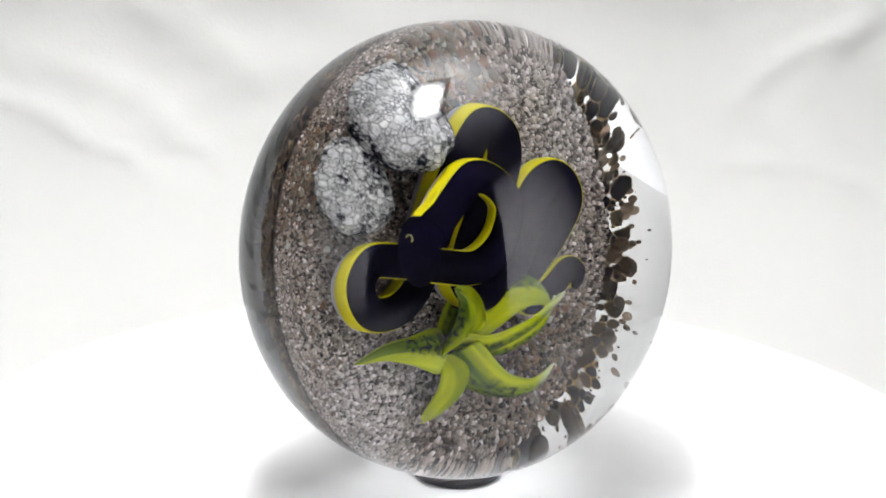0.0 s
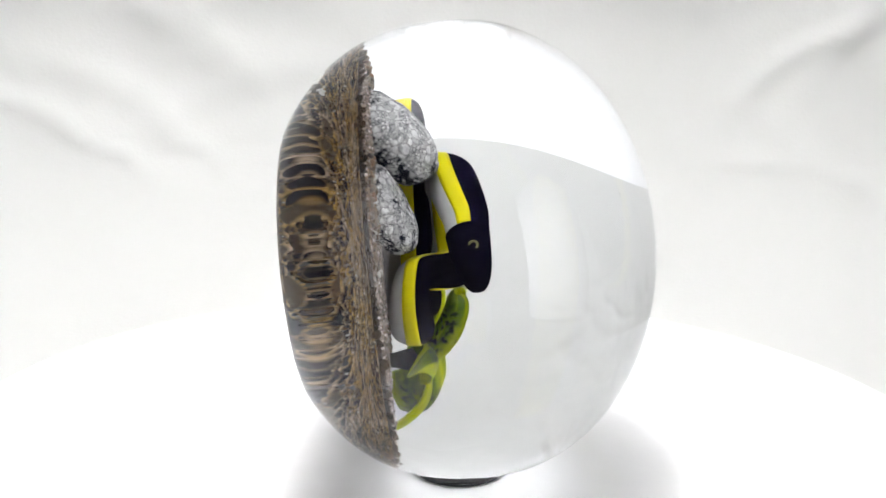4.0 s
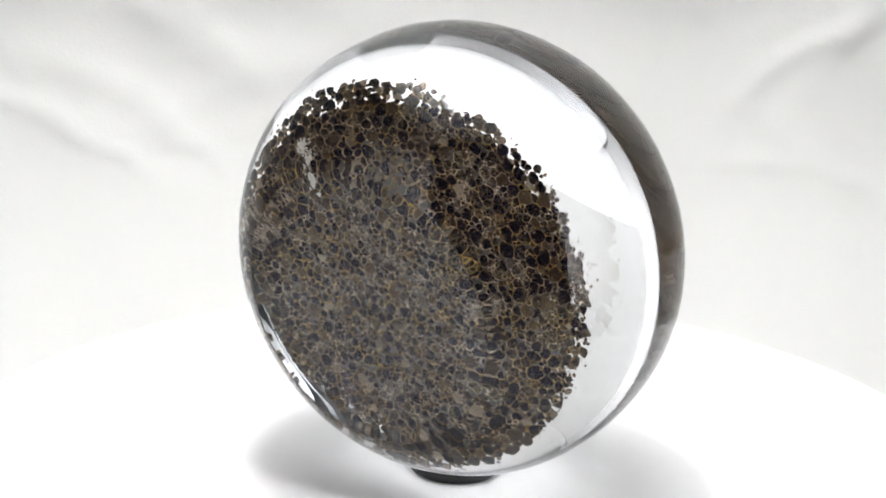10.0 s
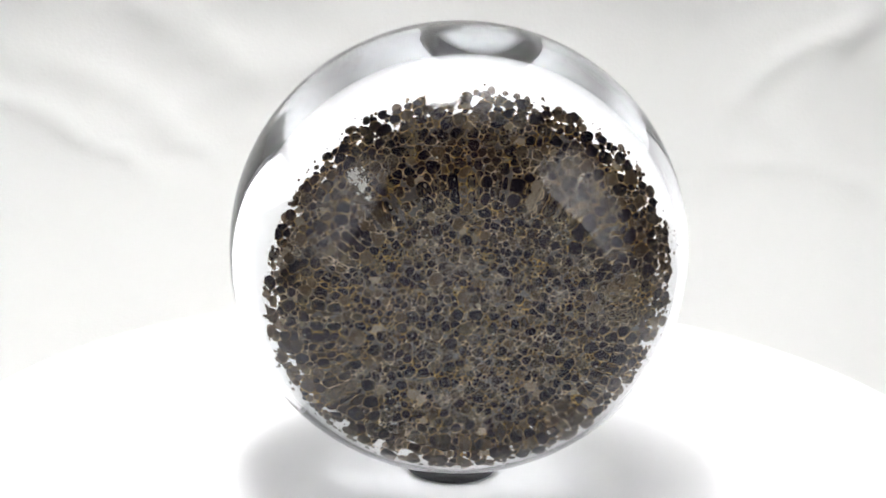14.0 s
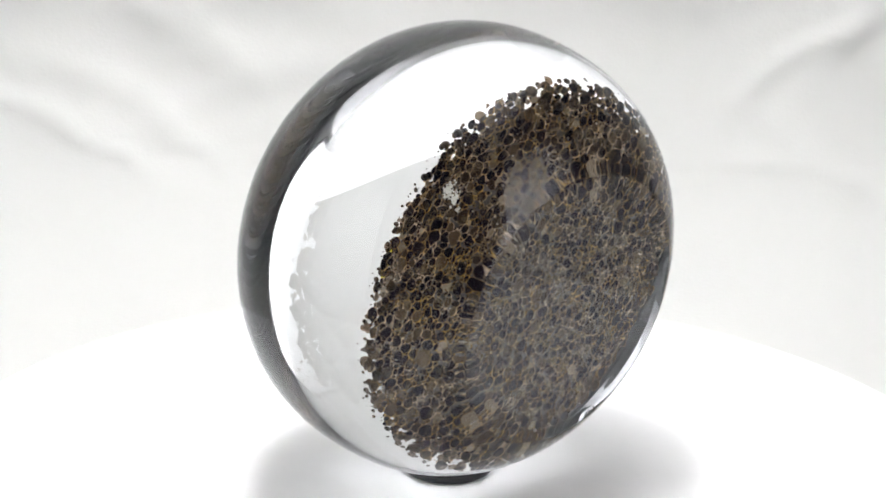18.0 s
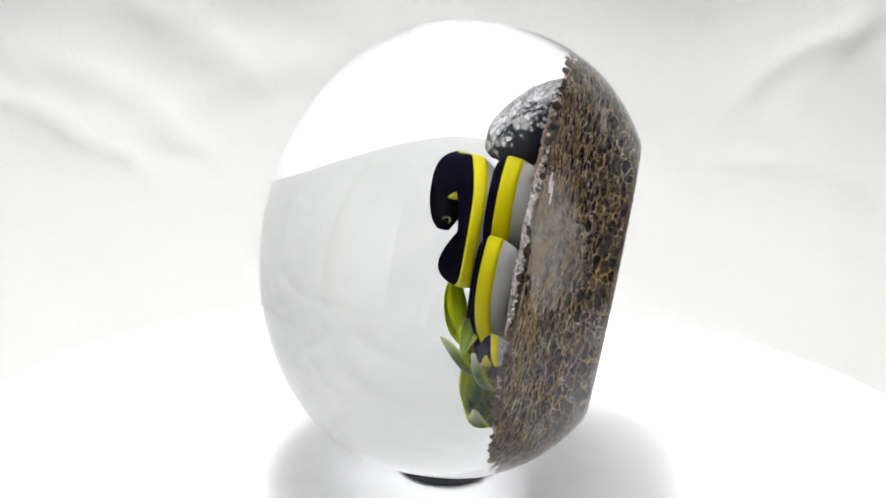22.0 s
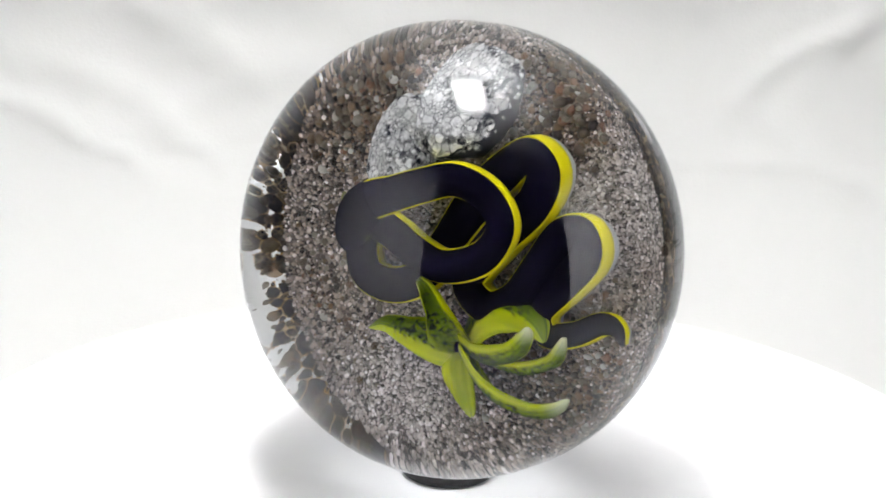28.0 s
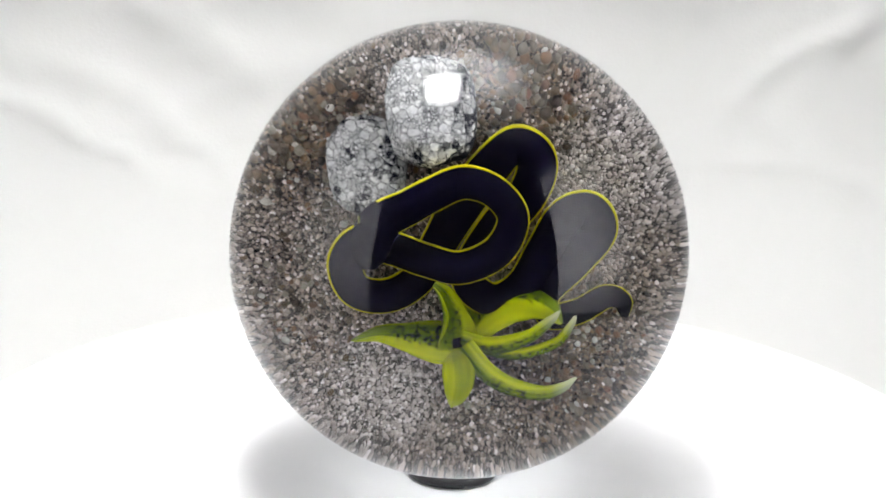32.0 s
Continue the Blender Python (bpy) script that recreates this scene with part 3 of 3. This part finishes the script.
def bubble_seeds():
    """Round bubbles of many sizes packed over the back of the bed: x, y, radius."""
    dice = random.Random(11)
    near, rows = {}, []
    for big, tries in ((1.1, 500), (0.85, 3600), (0.6, 6000), (0.38, 8000), (0.26, 5000)):
        for k in range(tries):
            a, r = dice.uniform(0, 2 * math.pi), 32.0 * math.sqrt(dice.random())
            edge = foam_edge(a)
            if r > edge:
                continue
            if big > 0.7 and dice.random() > 0.35 + 0.65 * (r / edge) ** 3:
                continue
            x, y, size = r * math.cos(a), r * math.sin(a), big * dice.uniform(0.8, 1.1)
            i, j = int(x // 2), int(y // 2)
            clash = False
            for u in (i - 1, i, i + 1):
                for v in (j - 1, j, j + 1):
                    for X, Y, R in near.get((u, v), ()):
                        if (x - X) ** 2 + (y - Y) ** 2 < (0.86 * (size + R)) ** 2:
                            clash = True
            if not clash:
                near.setdefault((i, j), []).append((x, y, size))
                rows.append((x, y, size))
    return rows


def foam_layer():
    """The back of the bed: open bubbles with thin raised walls between them."""
    step, half = 0.105, 33.0
    n = int(2 * half / step) + 1
    first, second = np.full((n, n), 9.0), np.full((n, n), 9.0)
    cell = np.full((n, n), -1)
    axis = -half + step * np.arange(n)
    # an uneven pull on the bubbles, so that none stays round
    dice = np.random.default_rng(5)
    shift = []
    for k in range(2):
        field = np.zeros((n, n))
        for wave in range(14):
            angle, length, phase = dice.uniform(0, 2 * math.pi), dice.uniform(1.1, 3.2), dice.uniform(0, 6.3)
            field += 0.020 * length * np.sin((axis[:, None] * math.cos(angle) + axis[None] * math.sin(angle)) * 2 * math.pi / length + phase)
        shift.append(field)
    seeds = bubble_seeds()
    for k, (x, y, r) in enumerate(seeds):
        reach = r + 1.1
        i0, i1 = max(0, int((x - reach + half) / step)), min(n, int((x + reach + half) / step) + 2)
        j0, j1 = max(0, int((y - reach + half) / step)), min(n, int((y + reach + half) / step) + 2)
        far = np.hypot(axis[i0:i1, None] + shift[0][i0:i1, j0:j1] - x, axis[None, j0:j1] + shift[1][i0:i1, j0:j1] - y) - r
        a, b, c = first[i0:i1, j0:j1], second[i0:i1, j0:j1], cell[i0:i1, j0:j1]
        closer = far < a
        b[:] = np.where(closer, a, np.minimum(b, far))
        c[:] = np.where(closer, k, c)
        a[:] = np.minimum(a, far)
    # gaps between the bubbles of the fringe
    gone = np.array([math.hypot(x, y) > bed_edge(math.atan2(y, x)) + 0.4 and random.Random(k).random() < 0.05 for k, (x, y, r) in enumerate(seeds)])
    keep = (first < 0.16) & ~(gone[cell] & (second - first > 0.10))
    wall = np.clip(np.maximum(np.exp(-np.maximum(second - first, 0) / 0.13), first / 0.08), 0, 1)
    size = np.array([row[2] for row in seeds])[cell]
    deep = np.clip(-first, 0, 1)
    index = np.full((n, n), -1)
    index[keep] = np.arange(keep.sum())
    spots = np.argwhere(keep)
    back = np.array([bed_back(axis[i], axis[j]) for i, j in spots])
    z = back - 0.18 * wall[keep] + 0.26 * deep[keep] * np.minimum(1, size[keep])
    verts = np.stack((axis[spots[:, 0]], axis[spots[:, 1]], z), 1) * MM
    quads = np.stack((index[:-1, :-1], index[:-1, 1:], index[1:, 1:], index[1:, :-1]), -1).reshape(-1, 4)
    quads = quads[(quads >= 0).all(1)]
    me = bpy.data.meshes.new("foam")
    me.from_pydata(verts.tolist(), [], quads.tolist())
    me.materials.append(FOAM)
    me.polygons.foreach_set("use_smooth", [True] * len(me.polygons))
    tones = dice.uniform(0, 1, len(seeds))
    me.attributes.new("wall", "FLOAT", "POINT").data.foreach_set("value", wall[keep].astype(np.float32))
    me.attributes.new("tone", "FLOAT", "POINT").data.foreach_set("value", tones[cell[keep]].astype(np.float32))
    me.update()
    ob = new("foam", me)
    ob.parent = BED
    return tagged(ob, "brown foam of dark bubbles with thin tan walls", kind="stuff")


def blob_cloud(name, rows, material, parent, label, sides=1, flat=0.0):
    """Many small lumps in one mesh. rows: x, y, z, radius in millimetres; flat lumps lie in the plane of the bed."""
    bm = bmesh.new()
    bmesh.ops.create_icosphere(bm, subdivisions=sides, radius=1.0)
    base = np.array([v.co for v in bm.verts])
    tri = np.array([[v.index for v in f.verts] for f in bm.faces])
    bm.free()
    rng = np.random.default_rng(7)
    rows = np.array(rows)
    n = len(rows)
    size = rng.uniform(0.75, 1.2, (n, 1, 3))
    if flat:
        size[:, :, 2] = flat
    lump = base[None] * size * rng.uniform(*((0.88, 1.12) if sides == 1 else (0.97, 1.03)), (n, len(base), 1)) * rows[:, None, 3:4]
    angle = rng.uniform(0, 2 * math.pi, (2, n, 1))
    x, y = lump[:, :, 0].copy(), lump[:, :, 1].copy()
    lump[:, :, 0], lump[:, :, 1] = x * np.cos(angle[0]) - y * np.sin(angle[0]), x * np.sin(angle[0]) + y * np.cos(angle[0])
    if not flat:
        y, z = lump[:, :, 1].copy(), lump[:, :, 2].copy()
        lump[:, :, 1], lump[:, :, 2] = y * np.cos(angle[1]) - z * np.sin(angle[1]), y * np.sin(angle[1]) + z * np.cos(angle[1])
    verts = ((lump + rows[:, None, :3]) * MM).reshape(-1, 3)
    faces = (tri[None] + np.arange(n)[:, None, None] * len(base)).reshape(-1, 3)
    me = bpy.data.meshes.new(name)
    me.from_pydata(verts.tolist(), [], faces.tolist())
    me.materials.append(material)
    me.polygons.foreach_set("use_smooth", [True] * len(me.polygons))
    me.update()
    ob = new(name, me)
    ob.parent = parent
    return tagged(ob, label, kind="stuff")


BED = sand_bed()
rng = np.random.default_rng(3)


def scatter_front(count, lo, hi, lift):
    rows = []
    while len(rows) < count:
        a, r = rng.uniform(0, 2 * math.pi), 28.2 * math.sqrt(rng.uniform(0, 1))
        if r > bed_edge(a) + 0.05:
            continue
        x, y = r * math.cos(a), r * math.sin(a)
        rad = lo + (hi - lo) * rng.uniform() ** 3
        rows.append((x, y, bed_front(x, y) + rad * lift, rad))
    return rows


def scatter_spot(count, x0, y0, spread, lo, hi):
    """Pebbles round one place of the sand."""
    rows = []
    while len(rows) < count:
        x, y = rng.normal(x0, spread), rng.normal(y0, spread)
        if math.hypot(x, y) > bed_edge(math.atan2(y, x)) - 0.8:
            continue
        rad = lo + (hi - lo) * rng.uniform() ** 2
        rows.append((x, y, bed_front(x, y) + rad * 0.25, rad))
    return rows


def scatter_back(count, lo, hi):
    """Flecks on the foam."""
    rows = []
    while len(rows) < count:
        a, r = rng.uniform(0, 2 * math.pi), 31.5 * math.sqrt(rng.uniform(0, 1))
        if r > foam_edge(a) - 0.4:
            continue
        x, y = r * math.cos(a), r * math.sin(a)
        rows.append((x, y, bed_back(x, y) - 0.12, lo + (hi - lo) * rng.uniform() ** 3))
    return rows


def scatter_rim(count, spread, lo, hi):
    """Loose bubbles and drops round the edge of the foam; small ones fly farther."""
    rows = []
    for k in range(count):
        a = rng.uniform(0, 2 * math.pi)
        out = abs(rng.normal(0, spread))
        r = foam_edge(a) - 0.3 + out
        rad = lo + (hi - lo) * rng.uniform() ** 2 * max(0.3, 1 - 0.3 * out)
        x, y = r * math.cos(a), r * math.sin(a)
        rows.append((x, y, bed_back(x, y) + rng.uniform(0.1, 0.8), rad))
    return rows


def scatter_fringe(count):
    """Round bubbles between the edge of the sand and the edge of the foam."""
    rows = []
    for k in range(count):
        a = rng.uniform(0, 2 * math.pi)
        inner, outer = bed_edge(a) - 0.4, foam_edge(a)
        r = inner + (outer - inner) * rng.uniform()
        rows.append((r * math.cos(a), r * math.sin(a), bed_back(r * math.cos(a), r * math.sin(a)) + rng.uniform(0.1, 0.6), 0.3 + 0.6 * rng.uniform() ** 2))
    return rows


def crust_rows():
    """Two small crusts of white grains stuck to the foam."""
    rows = []
    for x0, y0, half, count in ((16.9, 17.6, 1.0, 130), (15.6, 16.2, 0.8, 80), (14.6, 14.2, 0.35, 16)):
        for k in range(count):
            x, y = rng.normal(x0, half * 0.5), rng.normal(y0, half * 0.6)
            rows.append((x, y, bed_back(x, y) - 0.22, rng.uniform(0.08, 0.19)))
    return rows


foam_layer()
blob_cloud("sand_grains", scatter_front(66000, 0.08, 0.33, 0.4), GRAIN, BED, "grey, white and tan sand grains")
blob_cloud("pebbles", scatter_spot(330, 7.5, 19.0, 4.2, 0.22, 0.72) + scatter_spot(420, -20.0, 14.0, 5.0, 0.22, 0.62) + scatter_spot(330, 15.0, -15.0, 5.0, 0.2, 0.55)
           + scatter_spot(160, -19.0, -10.0, 5.0, 0.2, 0.5), PEBBLE, BED, "tan, brown and orange pebbles in the sand", 2)
blob_cloud("foam_flecks", scatter_back(4200, 0.05, 0.2), FLECK, BED, "tan and whitish flecks in the foam", 1)
blob_cloud("white_crust", crust_rows(), CRUST, BED, "patches of white crust on the foam", 1)
blob_cloud("rim_bubbles", scatter_fringe(150) + scatter_rim(80, 0.5, 0.3, 0.8), DROP, BED, "round dark bubbles along the rim of the foam", 3)
blob_cloud("rim_drops", scatter_rim(170, 1.0, 0.10, 0.42), DROP, BED, "dark brown drops round the edge of the sand", 3)


def stone(centre, size, turn, seed, foot):
    bm = bmesh.new()
    bmesh.ops.create_icosphere(bm, subdivisions=5, radius=1.0)
    sit = Matrix.Translation(Vector(centre) * MM) @ Euler([radians(a) for a in turn]).to_matrix().to_4x4()
    for v in bm.verts:
        p = v.co.copy()
        k = 1 + 0.10 * noise.noise(p * 1.6 + Vector((seed, 0, 0))) + 0.03 * noise.noise(p * 7 + Vector((seed, 5, 0)))
        # boxy pebble
        m = max(abs(p.x), abs(p.y), abs(p.z))
        k *= 1 + 0.42 * (1 / math.sqrt(max(m, 0.58)) - 1)
        # the foot runs down into the sand
        deep = 1.0 if p.z > 0 else foot
        v.co = Vector((p.x * size[0], p.y * size[1], p.z * size[2] * deep)) * k * MM
        # its foot ends inside the sand
        sunk = sit @ v.co
        sunk.z = max(sunk.z, -10.4 * MM)
        v.co = sit.inverted() @ sunk
    ob = bm_ob("stone", bm, STONE, True)
    m = SCENE @ sit
    return under(ob, PAPERWEIGHT, m, "black glass pebble crusted with white chips")


stone((-3.9, 16.8, -5.9), (5.9, 6.9, 2.9), (-40, 0, 0), 1.0, 1.5)
stone((-11.6, 9.8, -7.4), (4.9, 6.4, 2.1), (-22, -5, 6), 4.0, 1.5)

# ---- the snake: x, y, z of the side stripe, half width, back height, belly depth ----
SNAKE = [(-12.1, -2.0, 2.9, 0.8, 0.8, 0.8), (-12.2, -1.0, 2.9, 1.8, 1.4, 1.4), (-12.1, 0.9, 2.8, 2.5, 1.9, 2.1), (-11.6, 3.2, 2.7, 2.7, 2.1, 2.5), (-10.1, 4.9, 2.4, 2.6, 2.3, 2.6),
         (-7.4, 6.2, 1.8, 2.4, 2.8, 2.5), (-4.0, 7.9, 0.6, 2.3, 3.2, 2.6), (0.2, 9.4, -0.6, 2.2, 3.1, 2.6), (4.4, 8.0, -1.6, 2.1, 2.6, 2.4),
         (6.9, 4.5, -1.9, 2.1, 2.0, 2.4), (5.0, 0.2, -1.8, 2.2, 2.2, 2.4), (0.2, -2.0, -1.4, 2.2, 3.6, 2.4), (-4.4, -1.2, -1.9, 2.2, 3.3, 2.4),
         (-8.6, 0.0, -3.6, 2.2, 2.8, 2.4), (-12.6, 0.5, -5.0, 2.2, 2.5, 2.4), (-14.4, -2.4, -5.7, 2.2, 2.5, 2.6), (-12.9, -5.8, -5.7, 2.2, 2.6, 2.8),
         (-9.0, -6.4, -5.6, 2.2, 2.4, 3.0), (-5.2, -4.2, -5.6, 2.2, 1.9, 3.2), (-2.6, 0.4, -5.4, 2.3, 1.9, 3.4), (0.3, 5.7, -5.2, 2.7, 1.8, 3.6), (3.7, 10.4, -5.0, 2.6, 1.8, 3.8),
         (7.0, 13.5, -4.9, 2.3, 1.8, 4.0), (9.7, 11.5, -4.9, 2.6, 1.8, 4.0), (8.8, 7.4, -4.9, 2.6, 1.8, 4.0), (4.6, 2.2, -4.9, 2.6, 1.8, 4.0), (1.3, -3.7, -4.8, 2.2, 1.8, 4.0),
         (4.5, -6.6, -4.7, 2.2, 1.8, 4.0), (8.2, -4.7, -4.8, 2.2, 1.8, 4.0), (11.1, -0.15, -4.9, 2.5, 1.8, 4.0), (13.5, 4.1, -4.9, 2.5, 1.6, 4.0), (16.4, 5.0, -4.9, 2.5, 1.4, 4.0),
         (17.6, 2.4, -4.9, 2.5, 1.4, 4.0), (14.5, -1.8, -5.1, 2.3, 1.6, 3.6), (11.4, -5.8, -5.6, 1.8, 1.4, 3.2), (12.0, -8.6, -6.2, 1.7, 1.2, 2.8), (15.4, -8.0, -6.8, 1.6, 1.1, 2.4),
         (18.6, -6.2, -7.5, 1.5, 1.0, 2.0), (20.4, -6.8, -8.2, 1.2, 0.9, 1.6), (20.6, -8.6, -9.0, 0.5, 0.5, 0.9)]


def snake_bands():
    """The body as closed bands: black back, a yellow stripe on each side, grey belly."""
    rows = spline(SNAKE, 8)
    lo, hi = -24, 15
    sections = {"back": np.linspace(hi - 4, 184 - hi, 15), "stripe_a": np.linspace(lo, hi, 5), "stripe_b": np.linspace(180 - hi, 180 - lo, 5),
                "belly": np.linspace(176 - lo, 364 + lo, 15), "head": np.linspace(hi - 4, hi + 356, 41)[:-1]}
    made = {}
    for key, angles in sections.items():
        verts, faces = [], []
        first = 0
        last = len(rows)
        if key == "head":
            last = 33
        else:
            first = 28 if key != "back" else 27
        for i in range(first, last):
            x, y, z, w, up, down = rows[i]
            t = rows[min(i + 1, len(rows) - 1)][:3] - rows[max(i - 1, 0)][:3]
            t /= np.linalg.norm(t)
            side = np.cross(t, (0, 0, 1.0))
            side /= max(np.linalg.norm(side), 1e-6)
            top = np.cross(side, t)
            proud = {"stripe_a": 1.03, "stripe_b": 1.03, "head": 1.06}.get(key, 1.0)
            for a in angles:
                c, s = math.cos(radians(a)), math.sin(radians(a))
                p = np.array((x, y, z)) + side * w * c * proud + top * (up if s > 0 else down) * s * proud
                verts.append(p * MM)
            # the band's inner side closes it into a solid
            if key != "head":
                verts.append(np.array((x, y, z)) * MM)
        m = len(angles) + (key != "head")
        n = last - first
        for i in range(n - 1):
            for k in range(m):
                faces.append((i * m + k, i * m + (k + 1) % m, (i + 1) * m + (k + 1) % m, (i + 1) * m + k))
        faces.append(tuple(range(m - 1, -1, -1)))
        faces.append(tuple((n - 1) * m + k for k in range(m)))
        made[key] = (verts, faces)
    return made, rows


def snake():
    made, rows = snake_bands()
    back = under(mesh_ob("snake", *made["back"], BLACK), PAPERWEIGHT, SCENE, "coiled glossy black glass snake with yellow side stripes")
    under(mesh_ob("side_stripe", *made["stripe_a"], YELLOW), back, label="bright yellow stripe")
    under(mesh_ob("side_stripe", *made["stripe_b"], YELLOW), back, label="bright yellow stripe")
    under(mesh_ob("head", *made["head"], BLACK), back, label="rounded black head")
    under(mesh_ob("belly", *made["belly"], BELLY), back, label="grey-white belly")
    for c, turn in (((-13.95, 4.65, 3.25), 0), ((-10.0, -0.2, 2.6), -35)):
        m = Matrix.Translation(Vector(c) * MM) @ Matrix.Rotation(radians(turn), 4, "Z") @ Matrix.Rotation(radians(90), 4, "Y")
        prof = []
        for k in range(12):
            a = 2 * math.pi * k / 12
            prof.append(((0.5 + 0.13 * math.cos(a)) * MM, 0.12 * math.sin(a) * MM))
        v, f = lathe(prof + prof[:1], 32)
        under(mesh_ob("eye", v, f, EYE_RING), back, m, "thin dull yellow ring")


snake()


# ---- the plant ----
def leaf(points, half, roll, lean, material, label, shape=0.8, blunt=0.1, flip=False):
    """A bent leaf of glass: centre line, half width, roll across it (radians to each side, up or down) and lean of its face (degrees)."""
    rows = spline(points, 10)
    n, across = len(rows), 13
    verts, uvs = [], []
    for side in (1, -1):
        for i, p in enumerate(rows):
            s = i / (n - 1)
            t = rows[min(i + 1, n - 1)] - rows[max(i - 1, 0)]
            t /= np.linalg.norm(t)
            flat = np.cross(t, (0, 0, 1.0))
            if np.linalg.norm(flat) < 0.2:
                flat = np.cross(t, (0, 1.0, 0))
            flat /= np.linalg.norm(flat)
            up = np.cross(flat, t)
            a = radians(lean)
            flat, up = flat * math.cos(a) + up * math.sin(a), up * math.cos(a) - flat * math.sin(a)
            w = half * (math.sin(math.pi * min(1, s * 0.9 + 0.1) ** shape)) ** 0.8 + blunt
            r = roll * min(1.0, 0.35 + 1.3 * s)
            for k in range(across):
                u = 2 * k / (across - 1) - 1
                wide, lift = math.sin(r * u) / r, (1 - math.cos(r * u)) / abs(r) * (1 if r > 0 else -1)
                thick = 0.26 * (1 - 0.7 * abs(u)) * min(1, 6 * (1 - s) + 0.3)
                q = p + flat * w * wide + up * (w * lift + side * thick)
                verts.append(q * MM)
                uvs.append((s, 0.5 - u * 0.5 if flip else u * 0.5 + 0.5))
    faces = []
    o = n * across
    for i in range(n - 1):
        for k in range(across - 1):
            a, b = i * across + k, i * across + k + 1
            c, d = a + across, b + across
            faces.append((a, b, d, c))
            faces.append((o + a, o + c, o + d, o + b))
        faces.append((i * across, (i + 1) * across, o + (i + 1) * across, o + i * across))
        k = across - 1
        faces.append((i * across + k, o + i * across + k, o + (i + 1) * across + k, (i + 1) * across + k))
    for i in (0, n - 1):
        for k in range(across - 1):
            a, b = i * across + k, i * across + k + 1
            faces.append((a, o + a, o + b, b) if i == 0 else (a, b, o + b, o + a))
    ob = mesh_ob("leaf", verts, faces, material)
    layer = ob.data.uv_layers.new(name="along")
    for loop in ob.data.loops:
        layer.data[loop.index].uv = uvs[loop.vertex_index]
    return under(ob, PLANT, label=label)


def plant():
    rows = spline([(0.3, -12.3, -11.2, 0.7), (0.2, -12.3, -9.0, 0.8), (0.0, -12.4, -6.8, 1.3), (0.0, -12.4, -5.9, 0.5)], 6)
    verts, faces, seg = [], [], 16
    for x, y, z, r in rows:
        verts += [((x + r * math.cos(2 * math.pi * k / seg)) * MM, (y + r * math.sin(2 * math.pi * k / seg)) * MM, z * MM) for k in range(seg)]
    for i in range(len(rows) - 1):
        for k in range(seg):
            n = (k + 1) % seg
            faces.append((i * seg + k, i * seg + n, (i + 1) * seg + n, (i + 1) * seg + k))
    faces += [tuple(range(seg - 1, -1, -1)), tuple((len(rows) - 1) * seg + k for k in range(seg))]
    return under(mesh_ob("plant", verts, faces, BLACK), PAPERWEIGHT, SCENE, "small plant of curled green glass leaves on a dark stem")


PLANT = plant()
leaf([(-0.4, -12.6, -6.2), (-3.0, -12.0, -4.5), (-6.3, -11.5, -3.8), (-9.8, -11.3, -5.0), (-13.0, -12.4, -7.2)], 2.8, -1.0, -8, LEAF, "yellow-green leaf with dark speckles and a bent tip", 0.5, 0.1, True)
leaf([(-0.2, -11.6, -6.0), (-0.5, -9.2, -3.8), (-1.2, -7.0, -2.2), (-2.2, -5.2, -1.2), (-3.3, -4.2, -0.7)], 2.4, 2.3, -12, LEAF, "striped green leaf rolled up along its edges", 0.7, 1.1)
leaf([(0.8, -11.5, -6.0), (3.2, -8.0, -4.4), (6.3, -6.0, -3.5), (9.8, -6.0, -3.3), (12.2, -7.4, -3.5), (13.5, -9.4, -3.8)], 3.5, -1.0, 34, LEAF, "broad arched green leaf with black speckles", 0.78, 0.25)
leaf([(0.7, -12.0, -5.8), (3.4, -13.1, -5.0), (6.6, -12.8, -4.5), (9.8, -11.4, -3.4), (12.3, -9.0, -1.8), (13.3, -7.5, -0.6)], 2.3, 0.9, 122, LEAF_PALE, "green leaf with a pale curled tip", 0.55, 0.2)
leaf([(1.0, -12.6, -6.3), (5.4, -13.8, -6.6), (9.0, -13.8, -6.5), (13.0, -12.2, -6.1), (14.6, -10.0, -5.6), (15.2, -8.5, -5.2)], 1.3, 0.9, 118, LEAF_PALE, "slender green leaf with a pale tip", 0.6, 0.3)
leaf([(0.6, -13.0, -6.2), (3.2, -16.2, -5.9), (6.4, -18.2, -6.1), (10.6, -18.9, -6.6), (13.4, -17.9, -6.8), (15.2, -16.3, -6.7)], 3.3, 1.0, 112, LEAF_PALE, "long green leaf with a white curled tip", 0.36, 0.22)
leaf([(-0.1, -13.0, -6.4), (0.4, -14.9, -5.2), (0.5, -17.4, -5.9), (0.2, -19.3, -7.9), (-0.2, -20.4, -10.0)], 2.1, -0.6, 0, LEAF_PLAIN, "blunt yellow-green leaf bending down to the sand", 0.85)


# ---- what moves ----
def motions():
    for thing, off in ((TABLE_TOP, 0.0), (RING, RING_OFF), (PAPERWEIGHT, 0.0)):
        x, y, z = thing.location
        rows = []
        for t in range(33):
            a = TURN_START + TURN_RATE * t
            rows.append((t, pose(x + off * math.cos(radians(a)), y + off * math.sin(radians(a)), z, 0, 0, a)))
        walk(thing, rows)


motions()
